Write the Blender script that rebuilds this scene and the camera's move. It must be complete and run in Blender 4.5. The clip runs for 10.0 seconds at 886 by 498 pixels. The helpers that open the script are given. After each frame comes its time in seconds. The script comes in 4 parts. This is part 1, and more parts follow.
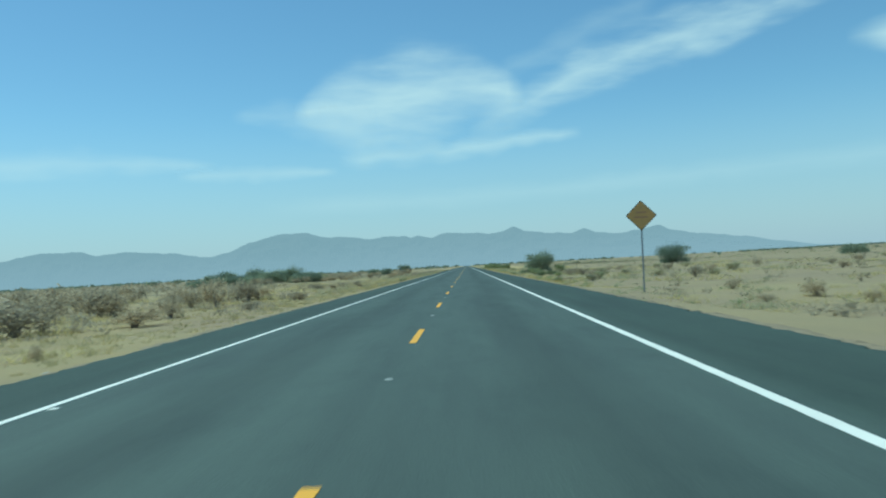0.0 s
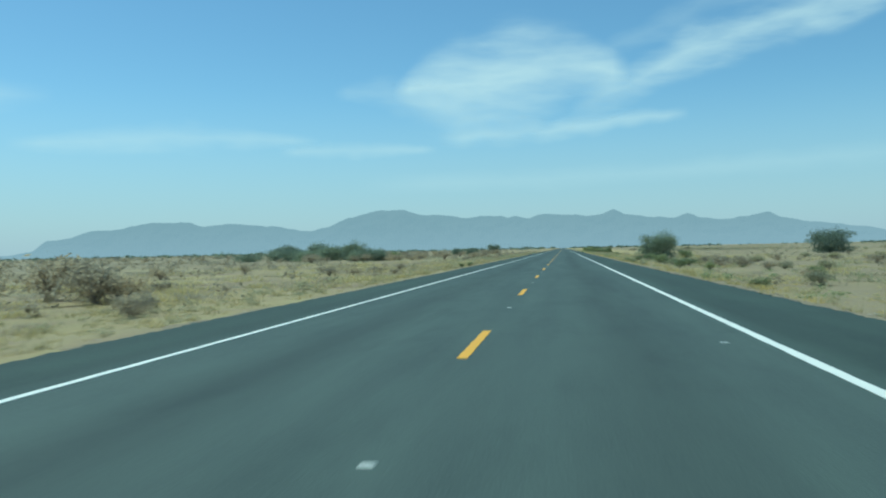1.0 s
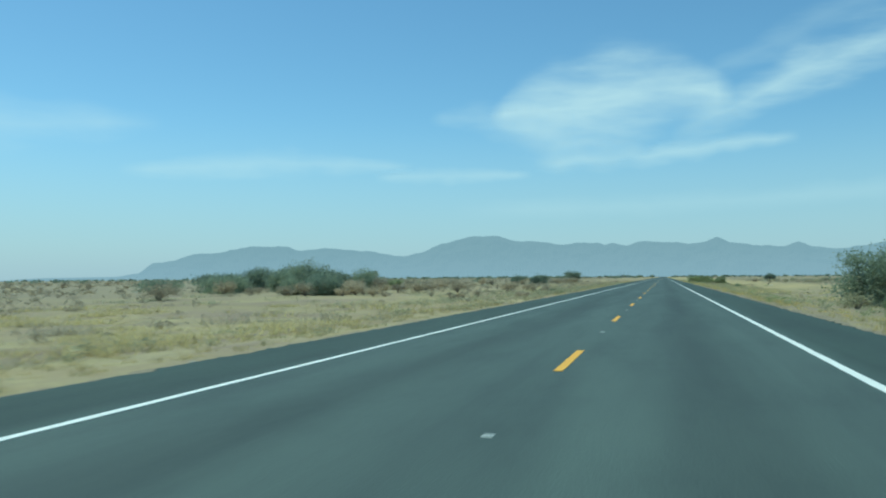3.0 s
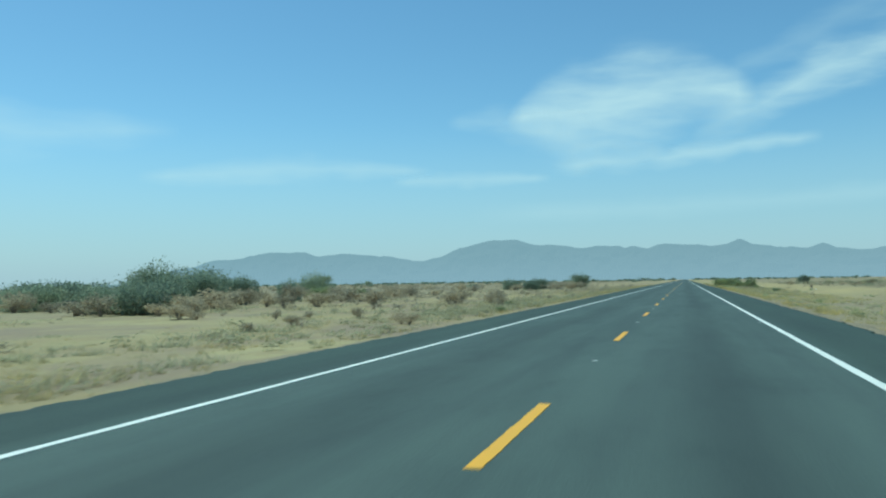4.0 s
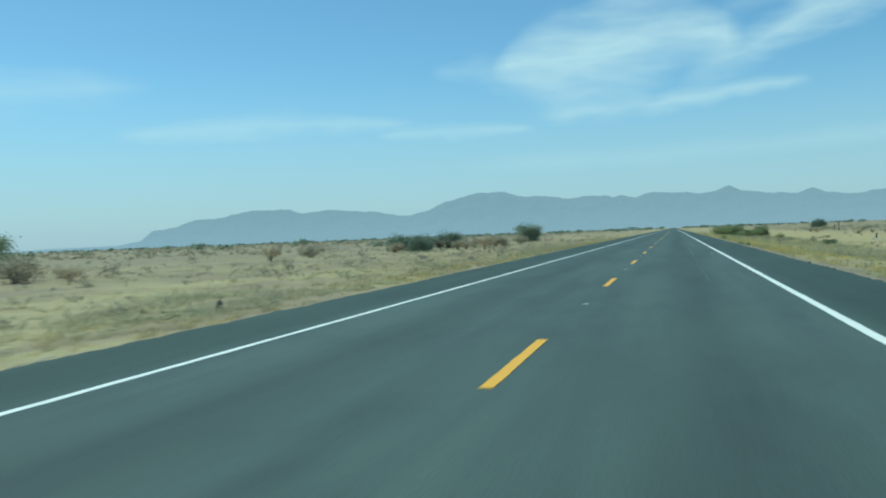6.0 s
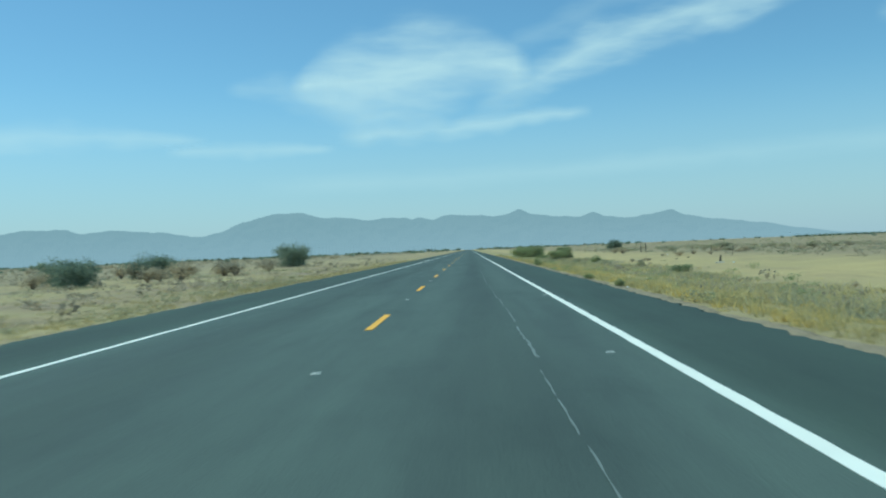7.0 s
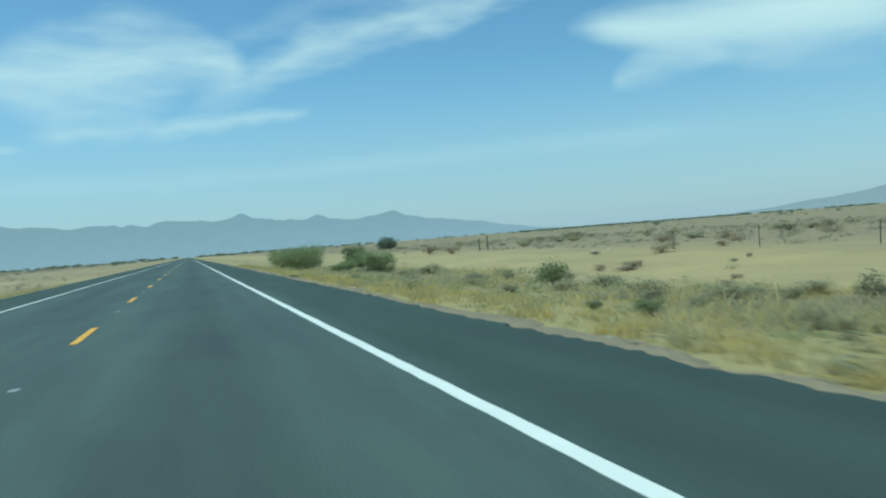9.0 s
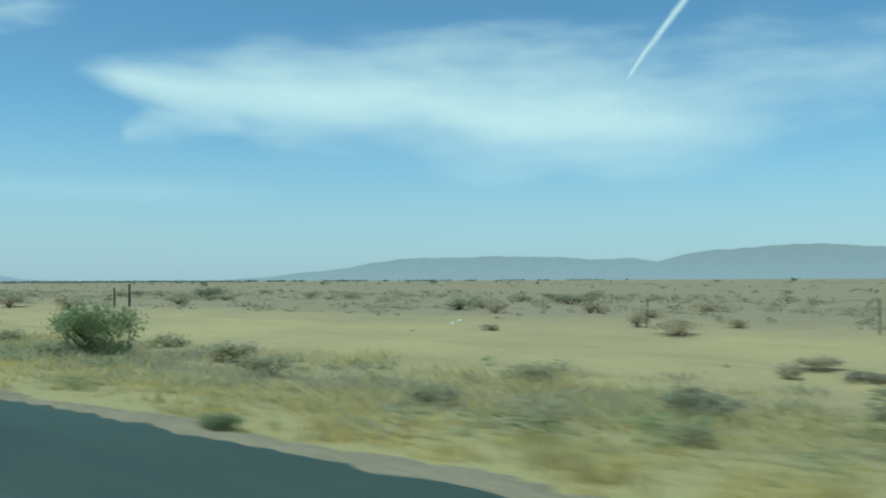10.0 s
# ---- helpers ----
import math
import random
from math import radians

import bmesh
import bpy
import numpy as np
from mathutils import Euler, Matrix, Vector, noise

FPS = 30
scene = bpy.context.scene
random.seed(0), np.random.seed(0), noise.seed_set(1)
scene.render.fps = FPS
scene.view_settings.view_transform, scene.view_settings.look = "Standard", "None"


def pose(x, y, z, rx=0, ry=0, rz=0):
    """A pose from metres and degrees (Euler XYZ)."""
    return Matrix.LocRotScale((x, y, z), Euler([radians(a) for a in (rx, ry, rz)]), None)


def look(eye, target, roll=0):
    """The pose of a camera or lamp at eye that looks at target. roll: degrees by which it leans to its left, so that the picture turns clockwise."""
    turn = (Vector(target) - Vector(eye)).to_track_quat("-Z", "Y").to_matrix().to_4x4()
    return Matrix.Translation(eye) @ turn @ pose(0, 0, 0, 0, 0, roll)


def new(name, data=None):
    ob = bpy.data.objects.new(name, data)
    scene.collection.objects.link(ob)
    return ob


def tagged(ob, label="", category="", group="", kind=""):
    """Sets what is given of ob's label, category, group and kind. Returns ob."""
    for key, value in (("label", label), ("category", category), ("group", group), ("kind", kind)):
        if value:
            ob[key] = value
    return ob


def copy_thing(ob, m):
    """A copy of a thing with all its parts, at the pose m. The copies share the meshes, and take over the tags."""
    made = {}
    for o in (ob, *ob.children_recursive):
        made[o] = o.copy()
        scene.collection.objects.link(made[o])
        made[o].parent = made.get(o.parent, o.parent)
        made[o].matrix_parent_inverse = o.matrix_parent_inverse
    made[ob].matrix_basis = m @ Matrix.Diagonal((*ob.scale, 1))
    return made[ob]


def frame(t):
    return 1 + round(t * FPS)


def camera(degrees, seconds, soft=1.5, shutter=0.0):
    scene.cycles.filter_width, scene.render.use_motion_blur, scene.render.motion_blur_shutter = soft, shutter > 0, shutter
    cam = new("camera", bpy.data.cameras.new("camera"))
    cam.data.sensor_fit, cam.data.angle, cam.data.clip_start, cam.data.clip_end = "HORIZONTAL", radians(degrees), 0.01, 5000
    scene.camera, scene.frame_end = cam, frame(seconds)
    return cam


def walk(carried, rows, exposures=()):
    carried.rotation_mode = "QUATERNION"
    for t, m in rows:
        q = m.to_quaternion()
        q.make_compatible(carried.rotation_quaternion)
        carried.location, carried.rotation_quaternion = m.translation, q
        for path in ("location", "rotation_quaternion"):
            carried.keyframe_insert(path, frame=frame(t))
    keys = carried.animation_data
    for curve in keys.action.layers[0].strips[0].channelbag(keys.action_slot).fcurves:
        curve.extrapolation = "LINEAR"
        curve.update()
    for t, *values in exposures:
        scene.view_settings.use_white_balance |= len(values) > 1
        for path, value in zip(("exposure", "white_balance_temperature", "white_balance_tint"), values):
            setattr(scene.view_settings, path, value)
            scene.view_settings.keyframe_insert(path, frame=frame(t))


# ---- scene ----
cam = camera(57.8, 10.0, soft=2.0, shutter=0.15)


def aim(x, y, z, yaw, pitch, roll):
    a, p = radians(yaw), radians(pitch)
    way = Vector((-math.sin(a) * math.cos(p), math.cos(a) * math.cos(p), math.sin(p)))
    return look((x, y, z), Vector((x, y, z)) + way * 10, roll)


# seconds, place, yaw to the left, pitch up, roll
DRIVE = [
    (0.0, (1.023, -1.84, 1.306), 1.63, 1.27, -3.15),
    (0.2, (1.009, 4.03, 1.299), 2.98, 1.57, -2.72),
    (0.3, (1.015, 6.98, 1.304), 4.68, 1.31, -2.72),
    (0.5, (1.097, 12.85, 1.262), 7.26, 0.85, -1.53),
    (0.8, (1.129, 21.84, 1.247), 7.85, -0.19, -1.53),
    (1.0, (1.160, 27.62, 1.225), 8.55, 0.09, -1.24),
    (1.5, (1.223, 42.58, 1.221), 9.56, 0.68, 0.42),
    (1.8, (1.245, 51.47, 1.232), 11.54, 1.03, 0.08),
    (2.0, (1.301, 57.46, 1.237), 12.23, 1.58, -0.92),
    (2.5, (1.349, 72.11, 1.214), 13.31, 1.70, 0.36),
    (2.7, (1.345, 78.10, 1.236), 14.81, 1.96, 0.23),
    (3.8, (1.480, 110.30, 1.250), 15.56, 2.17, -1.13),
    (4.0, (1.459, 116.46, 1.300), 16.76, 2.42, -0.88),
    (4.2, (1.431, 122.13, 1.320), 19.45, 3.20, -1.18),
    (4.5, (1.454, 131.13, 1.317), 22.25, 3.12, -1.45),
    (4.8, (1.475, 140.33, 1.294), 21.37, -0.05, -1.62),
    (5.0, (1.465, 146.13, 1.281), 20.82, -0.53, -0.80),
    (5.2, (1.500, 152.25, 1.290), 21.40, -1.23, -1.35),
    (6.3, (1.600, 185.40, 1.280), 12.33, -0.22, -2.45),
    (6.5, (1.643, 191.52, 1.257), 9.53, 1.14, -2.36),
    (7.0, (1.667, 206.71, 1.224), 1.90, 0.10, -2.39),
    (7.5, (1.720, 221.84, 1.249), -1.57, 1.28, -2.38),
    (7.7, (1.724, 227.86, 1.237), -2.58, 0.66, -2.59),
    (8.0, (1.710, 236.94, 1.246), -4.00, 0.08, -1.98),
    (8.5, (1.741, 251.87, 1.216), -7.22, -1.60, -2.87),
    (8.8, (1.758, 260.82, 1.241), -12.03, -0.80, -3.08),
    (9.0, (1.791, 266.98, 1.196), -17.56, -0.83, -4.49),
    (9.2, (1.832, 273.28, 1.176), -23.22, 0.42, -2.81),
    (9.3, (1.846, 276.20, 1.178), -27.53, -1.38, -3.66),
    (9.5, (1.888, 282.02, 1.188), -37.66, -0.57, -1.87),
    (9.8, (1.840, 291.09, 1.184), -49.52, 1.47, -0.74),
    (10.0, (1.853, 297.13, 1.195), -52.47, 2.22, -0.24),
]
walk(cam, [(t, aim(*eye, yaw, pitch, roll)) for t, eye, yaw, pitch, roll in DRIVE],
     exposures=[(0.0, -0.05, 5190, -24.5), (10.0, -0.05, 5190, -24.5)])

# ---- world and sun ----
SUN_EL, SUN_AZ = 66.0, -75.0        # degrees; azimuth from straight ahead, to the right positive
world = bpy.data.worlds.new("world")
scene.world = world
world.use_nodes = True
wn = world.node_tree.nodes
sky = wn.new("ShaderNodeTexSky")
sky.sky_type, sky.sun_disc = "NISHITA", False
sky.sun_elevation, sky.sun_rotation = radians(SUN_EL), radians(SUN_AZ)
sky.altitude, sky.air_density, sky.dust_density, sky.ozone_density = 300, 1.0, 0.5, 1.9
wn["Background"].inputs["Strength"].default_value = 0.118
world.node_tree.links.new(sky.outputs["Color"], wn["Background"].inputs["Color"])

sun_data = bpy.data.lights.new("sun", "SUN")
sun_data.energy, sun_data.angle, sun_data.color = 3.0, radians(0.6), (1.0, 0.95, 0.86)
sun = new("sun", sun_data)
sa, se = radians(SUN_AZ), radians(SUN_EL)
toward = Vector((math.sin(sa) * math.cos(se), math.cos(sa) * math.cos(se), math.sin(se)))
sun.matrix_world = look(toward * 100, (0, 0, 0))


# ---- materials ----
class Mat:
    """A node material being written: short calls for the nodes that repeat."""

    def __init__(self, name, rough=0.9):
        self.m = bpy.data.materials.new(name)
        self.m.use_nodes = True
        self.t = self.m.node_tree
        self.bsdf = self.t.nodes["Principled BSDF"]
        self.bsdf.inputs["Roughness"].default_value = rough

    def node(self, kind, **ins):
        n = self.t.nodes.new(kind)
        for k, v in ins.items():
            n.inputs[k.replace("_", " ")].default_value = v
        return n

    def link(self, a, b):
        self.t.links.new(a, b)

    def coords(self, which="Object"):
        return self.t.nodes.new("ShaderNodeTexCoord").outputs[which]

    def stretch(self, vec, scale):
        n = self.node("ShaderNodeMapping", Scale=scale)
        self.link(vec, n.inputs["Vector"])
        return n.outputs["Vector"]

    def noise(self, vec, scale, detail=5.0, rough=0.6):
        n = self.node("ShaderNodeTexNoise", Scale=scale, Detail=detail, Roughness=rough)
        self.link(vec, n.inputs["Vector"])
        return n.outputs["Fac"]

    def ramp(self, fac, *stops):
        n = self.t.nodes.new("ShaderNodeValToRGB")
        e = n.color_ramp.elements
        while len(e) < len(stops):
            e.new(0.5)
        for el, (p, c) in zip(e, stops):
            el.position, el.color = p, (*c, 1) if len(c) == 3 else c
        self.link(fac, n.inputs["Fac"])
        return n.outputs["Color"]

    def mix(self, fac, a, b, how="MIX"):
        n = self.t.nodes.new("ShaderNodeMix")
        n.data_type, n.blend_type = "RGBA", how
        for sock, v in ((n.inputs[0], fac), (n.inputs[6], a), (n.inputs[7], b)):
            if hasattr(v, "is_linked"):
                self.link(v, sock)
            else:
                sock.default_value = v if isinstance(v, float) else (*v, 1)
        return n.outputs[2]

    def math(self, how, a, b=0.0):
        n = self.t.nodes.new("ShaderNodeMath")
        n.operation = how
        for sock, v in ((n.inputs[0], a), (n.inputs[1], b)):
            if hasattr(v, "is_linked"):
                self.link(v, sock)
            else:
                sock.default_value = v
        return n.outputs[0]

    def colour(self, c):
        if hasattr(c, "is_linked"):
            self.link(c, self.bsdf.inputs["Base Color"])
        else:
            self.bsdf.inputs["Base Color"].default_value = (*c, 1)
        return self

    def bump(self, height, strength, distance):
        n = self.node("ShaderNodeBump", Strength=strength, Distance=distance)
        self.link(height, n.inputs["Height"])
        self.link(n.outputs["Normal"], self.bsdf.inputs["Normal"])
        return self


def asphalt():
    k = Mat("asphalt", 0.85)
    p = k.coords()
    grain = k.noise(p, 60.0, 3.0)
    patches = k.noise(k.stretch(p, (0.9, 0.06, 1.0)), 1.0, 4.0)
    stones = k.ramp(grain, (0.35, (0.053, 0.068, 0.058)), (0.7, (0.115, 0.144, 0.120)))
    wear = k.ramp(patches, (0.35, (0.80, 0.80, 0.82)), (0.68, (1.15, 1.15, 1.13)))
    c = k.mix(1.0, stones, wear, "MULTIPLY")
    stains = k.ramp(k.noise(k.stretch(p, (0.8, 0.3, 1.0)), 0.9, 5.0, 0.7), (0.30, (0.80, 0.81, 0.82)), (0.48, (1, 1, 1)), (0.75, (1.10, 1.10, 1.08)))
    c = k.mix(1.0, c, stains, "MULTIPLY")
    # newer, blacker shoulders outside the edge lines, and a dark oil track along the lane
    split = k.t.nodes.new("ShaderNodeSeparateXYZ")
    k.link(p, split.inputs[0])
    wander = k.math("MULTIPLY", k.math("SUBTRACT", k.noise(k.stretch(p, (0.0, 0.05, 0.0)), 1.0, 3.0), 0.5), 0.5)
    x = k.math("ADD", split.outputs[0], wander)
    out = k.node("ShaderNodeMapRange", **{"From_Min": 3.6, "From_Max": 4.1, "To_Min": 1.0, "To_Max": 0.62})
    k.link(k.math("ABSOLUTE", x), out.inputs["Value"])
    oil = k.node("ShaderNodeMapRange", **{"From_Min": 0.1, "From_Max": 0.9, "To_Min": 0.76, "To_Max": 1.0})
    k.link(k.math("ABSOLUTE", k.math("SUBTRACT", k.math("ABSOLUTE", x), 1.95)), oil.inputs["Value"])
    c = k.mix(1.0, c, k.math("MULTIPLY", out.outputs[0], oil.outputs[0]), "MULTIPLY")
    green = k.node("ShaderNodeMapRange", **{"From_Min": 1.0, "From_Max": 0.62, "To_Min": 0.0, "To_Max": 1.0})
    k.link(out.outputs[0], green.inputs["Value"])
    c = k.mix(1.0, c, k.mix(green.outputs[0], (1.0, 1.0, 1.0), (0.97, 1.05, 0.95)), "MULTIPLY")
    k.colour(c).bump(grain, 0.5, 0.004)
    return k.m


def paint(name, c, dirt):
    k = Mat(name, 0.6)
    p = k.coords()
    chips = k.noise(p, 22.0, 6.0, 0.75)
    fade = k.noise(p, 1.3, 4.0)
    base = k.mix(k.ramp(fade, (0.35, (0, 0, 0)), (0.8, (0.35, 0.35, 0.35))), c, dirt)
    k.colour(k.mix(k.ramp(chips, (0.66, (0, 0, 0)), (0.74, (0.7, 0.7, 0.7))), base, (0.07, 0.07, 0.07)))
    k.bump(chips, 0.2, 0.002)
    return k.m


def desert_soil():
    k = Mat("desert_soil", 0.95)
    p = k.coords()
    wide = k.noise(p, 0.035, 5.0, 0.55)
    mid = k.noise(p, 0.45, 5.0, 0.65)
    fine = k.noise(p, 9.0, 4.0, 0.7)
    sand = k.ramp(wide, (0.36, (0.295, 0.225, 0.110)), (0.5, (0.40, 0.311, 0.14)), (0.66, (0.49, 0.388, 0.186)))
    straw = k.ramp(mid, (0.42, (0, 0, 0)), (0.60, (0.85, 0.85, 0.85)))
    c = k.mix(straw, sand, (0.375, 0.273, 0.128))
    brush = k.noise(k.stretch(p, (1.0, 0.6, 1.0)), 0.16, 6.0, 0.7)
    c = k.mix(k.ramp(brush, (0.46, (0, 0, 0)), (0.62, (0.85, 0.85, 0.85))), c, (0.285, 0.20, 0.13))
    # thatch of dead grass on the eastern verge further on
    split = k.t.nodes.new("ShaderNodeSeparateXYZ")
    k.link(p, split.inputs[0])
    east = k.node("ShaderNodeMapRange", **{"From_Min": 17.0, "From_Max": 8.0, "To_Min": 0.0, "To_Max": 1.0})
    k.link(k.math("ADD", split.outputs[0], k.math("MULTIPLY", k.math("SUBTRACT", mid, 0.5), 9.0)), east.inputs["Value"])
    side = k.math("GREATER_THAN", split.outputs[0], 0.0)
    along = k.node("ShaderNodeMapRange", **{"From_Min": 150.0, "From_Max": 235.0, "To_Min": 0.15, "To_Max": 0.92})
    k.link(split.outputs[1], along.inputs["Value"])
    drift_near = k.noise(k.stretch(p, (1.0, 0.4, 1.0)), 0.8, 5.0, 0.65)
    thatch = k.math("MULTIPLY", k.math("MULTIPLY", east.outputs[0], side), along.outputs[0])
    c = k.mix(thatch, c, k.mix(drift_near, (0.365, 0.29, 0.115), (0.455, 0.355, 0.142)))
    # olive-grey growth along the bottom of the swale
    rise = k.node("ShaderNodeMapRange", **{"From_Min": 8.5, "From_Max": 12.5, "To_Min": 0.0, "To_Max": 0.85})
    k.link(k.math("ADD", split.outputs[0], k.math("MULTIPLY", k.math("SUBTRACT", mid, 0.5), 6.0)), rise.inputs["Value"])
    shade = k.ramp(k.noise(k.stretch(p, (1.0, 0.35, 1.0)), 0.5, 5.0, 0.65), (0.38, (0.25, 0.25, 0.25)), (0.58, (1, 1, 1)))
    c = k.mix(k.math("MULTIPLY", k.math("MULTIPLY", rise.outputs[0], along.outputs[0]), shade), c, (0.345, 0.277, 0.125))
    # bare pale strip before the fence, thin grey-green growth behind it
    jog = k.math("ADD", split.outputs[0], k.math("MULTIPLY", k.math("SUBTRACT", k.noise(p, 0.12, 4.0), 0.5), 16.0))
    bare = k.node("ShaderNodeMapRange", **{"From_Min": 16.5, "From_Max": 21.0, "To_Min": 0.0, "To_Max": 0.9})
    k.link(jog, bare.inputs["Value"])
    later = k.node("ShaderNodeMapRange", **{"From_Min": 190.0, "From_Max": 250.0, "To_Min": 0.0, "To_Max": 1.0})
    k.link(split.outputs[1], later.inputs["Value"])
    blotch = k.ramp(k.noise(k.stretch(p, (0.5, 1.0, 1.0)), 0.11, 5.0, 0.6), (0.36, (0.45, 0.45, 0.45)), (0.6, (1, 1, 1)))
    pale = k.math("MULTIPLY", k.math("MULTIPLY", bare.outputs[0], later.outputs[0]), blotch)
    drift = k.noise(k.stretch(p, (0.9, 0.16, 1.0)), 0.55, 6.0, 0.7)
    bed = k.mix(mid, (0.43, 0.315, 0.13), (0.54, 0.402, 0.178))
    c = k.mix(pale, c, k.mix(k.ramp(drift, (0.50, (0, 0, 0)), (0.68, (0.75, 0.75, 0.75))), bed, (0.33, 0.245, 0.12)))
    beyond = k.node("ShaderNodeMapRange", **{"From_Min": 27.0, "From_Max": 36.0, "To_Min": 0.0, "To_Max": 0.95})
    k.link(jog, beyond.inputs["Value"])
    thin = k.math("MULTIPLY", beyond.outputs[0], later.outputs[0])
    c = k.mix(thin, c, k.mix(mid, (0.255, 0.192, 0.108), (0.36, 0.27, 0.145)))
    early = k.math("MULTIPLY", k.math("MULTIPLY", k.math("SUBTRACT", 1.0, later.outputs[0]), side), blotch)
    c = k.mix(k.math("MULTIPLY", early, 0.8), c, k.mix(mid, (0.25, 0.188, 0.113), (0.36, 0.272, 0.156)))
    west = k.node("ShaderNodeMapRange", **{"From_Min": -24.0, "From_Max": -60.0, "To_Min": 0.0, "To_Max": 0.75})
    k.link(jog, west.inputs["Value"])
    c = k.mix(k.math("MULTIPLY", west.outputs[0], blotch), c, k.mix(mid, (0.22, 0.172, 0.11), (0.33, 0.26, 0.155)))
    c = k.mix(k.ramp(fine, (0.52, (0, 0, 0)), (0.72, (0.5, 0.5, 0.5))), c, (0.20, 0.16, 0.105))
    k.colour(c).bump(k.mix(0.5, mid, fine), 0.6, 0.05)
    return k.m


def gravel():
    k = Mat("pale_gravel", 0.95)
    p = k.coords()
    v = k.node("ShaderNodeTexVoronoi", Scale=26.0)
    k.link(p, v.inputs["Vector"])
    n = k.noise(p, 1.5, 4.0)
    c = k.mix(n, (0.25, 0.19, 0.118), (0.395, 0.308, 0.192))
    c = k.mix(k.ramp(v.outputs["Distance"], (0.2, (0.5, 0.5, 0.5)), (0.6, (0, 0, 0))), c, (0.13, 0.10, 0.065))
    k.colour(c).bump(v.outputs["Distance"], 0.8, 0.02)
    return k.m


def leaves(name, dark, light, thin=0.25):
    k = Mat(name, 0.75)
    isle = k.t.nodes.new("ShaderNodeNewGeometry").outputs["Random Per Island"]
    one = k.t.nodes.new("ShaderNodeObjectInfo").outputs["Random"]
    c = k.mix(isle, dark, light)
    tone = k.ramp(one, (0.0, (0.82, 0.84, 0.84)), (1.0, (1.2, 1.16, 1.06)))
    c = k.mix(1.0, c, tone, "MULTIPLY")
    k.colour(c)
    soft = k.t.nodes.new("ShaderNodeBsdfTranslucent")
    k.link(c, soft.inputs["Color"])
    both = k.node("ShaderNodeMixShader", Fac=thin)
    k.link(k.bsdf.outputs[0], both.inputs[1])
    k.link(soft.outputs[0], both.inputs[2])
    k.link(both.outputs[0], k.t.nodes["Material Output"].inputs["Surface"])
    return k.m


def bark(name, dark, light):
    k = Mat(name, 0.9)
    p = k.coords()
    n = k.noise(k.stretch(p, (1, 1, 0.2)), 14.0, 5.0)
    k.colour(k.mix(n, dark, light)).bump(n, 0.7, 0.02)
    return k.m


def hazed_rock(name, haze_colour):
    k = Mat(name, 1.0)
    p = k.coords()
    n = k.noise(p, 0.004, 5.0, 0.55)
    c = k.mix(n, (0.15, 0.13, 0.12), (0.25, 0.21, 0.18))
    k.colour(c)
    # distance haze painted in: a flat glow covers most of the rock colour
    air = k.node("ShaderNodeEmission", Strength=1.0, Color=(*haze_colour, 1))
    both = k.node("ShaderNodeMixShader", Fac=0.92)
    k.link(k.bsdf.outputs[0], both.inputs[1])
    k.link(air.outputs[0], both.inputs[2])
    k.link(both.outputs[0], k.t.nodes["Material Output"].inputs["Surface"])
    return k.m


def cloud_vapour(name, density, grain, ragged, turn):
    """Thin cirrus on a band with two UV maps: u along it and v across it, and its place in the sky in degrees."""
    k = Mat(name, 1.0)
    band, place = (k.t.nodes.new("ShaderNodeUVMap") for _ in range(2))
    band.uv_map, place.uv_map = "band", "sky"
    split = k.t.nodes.new("ShaderNodeSeparateXYZ")
    k.link(band.outputs[0], split.inputs[0])
    across = k.math("SUBTRACT", 1.0, k.math("ABSOLUTE", k.math("SUBTRACT", k.math("MULTIPLY", split.outputs[1], 2.0), 1.0)))
    along = k.math("MULTIPLY", k.math("MULTIPLY", split.outputs[0], k.math("SUBTRACT", 1.0, split.outputs[0])), 4.0)
    mapping = k.node("ShaderNodeMapping", Scale=(grain * 0.26, grain, 1), Rotation=(0, 0, radians(turn)))
    k.link(place.outputs[0], mapping.inputs["Vector"])
    puffs = k.noise(mapping.outputs["Vector"], 0.42, 3.0, 0.5)
    wisps = k.noise(mapping.outputs["Vector"], 1.2, 4.0, 0.55)
    body = k.math("ADD", across, k.math("MULTIPLY", k.math("SUBTRACT", puffs, 0.5), ragged * 1.3))
    body = k.math("ADD", body, k.math("MULTIPLY", k.math("SUBTRACT", wisps, 0.5), ragged * 0.6))
    fade = k.node("ShaderNodeMapRange", **{"From_Min": -0.02, "From_Max": 1.3, "To_Min": 0.0, "To_Max": density})
    fade.interpolation_type = "SMOOTHSTEP"
    k.link(body, fade.inputs["Value"])
    rim = k.node("ShaderNodeMapRange", **{"From_Min": 0.0, "From_Max": 0.3, "To_Min": 0.0, "To_Max": 1.0})
    k.link(across, rim.inputs["Value"])
    tips = k.node("ShaderNodeMapRange", **{"From_Min": 0.0, "From_Max": 0.35, "To_Min": 0.0, "To_Max": 1.0})
    k.link(along, tips.inputs["Value"])
    alpha = k.math("MULTIPLY", k.math("MULTIPLY", fade.outputs[0], rim.outputs[0]), tips.outputs[0])
    glow = k.node("ShaderNodeEmission", Strength=1.0, Color=(0.76, 0.785, 0.80, 1))
    clear = k.t.nodes.new("ShaderNodeBsdfTransparent")
    both = k.t.nodes.new("ShaderNodeMixShader")
    k.link(alpha, both.inputs[0])
    k.link(clear.outputs[0], both.inputs[1])
    k.link(glow.outputs[0], both.inputs[2])
    k.link(both.outputs[0], k.t.nodes["Material Output"].inputs["Surface"])
    return k.m


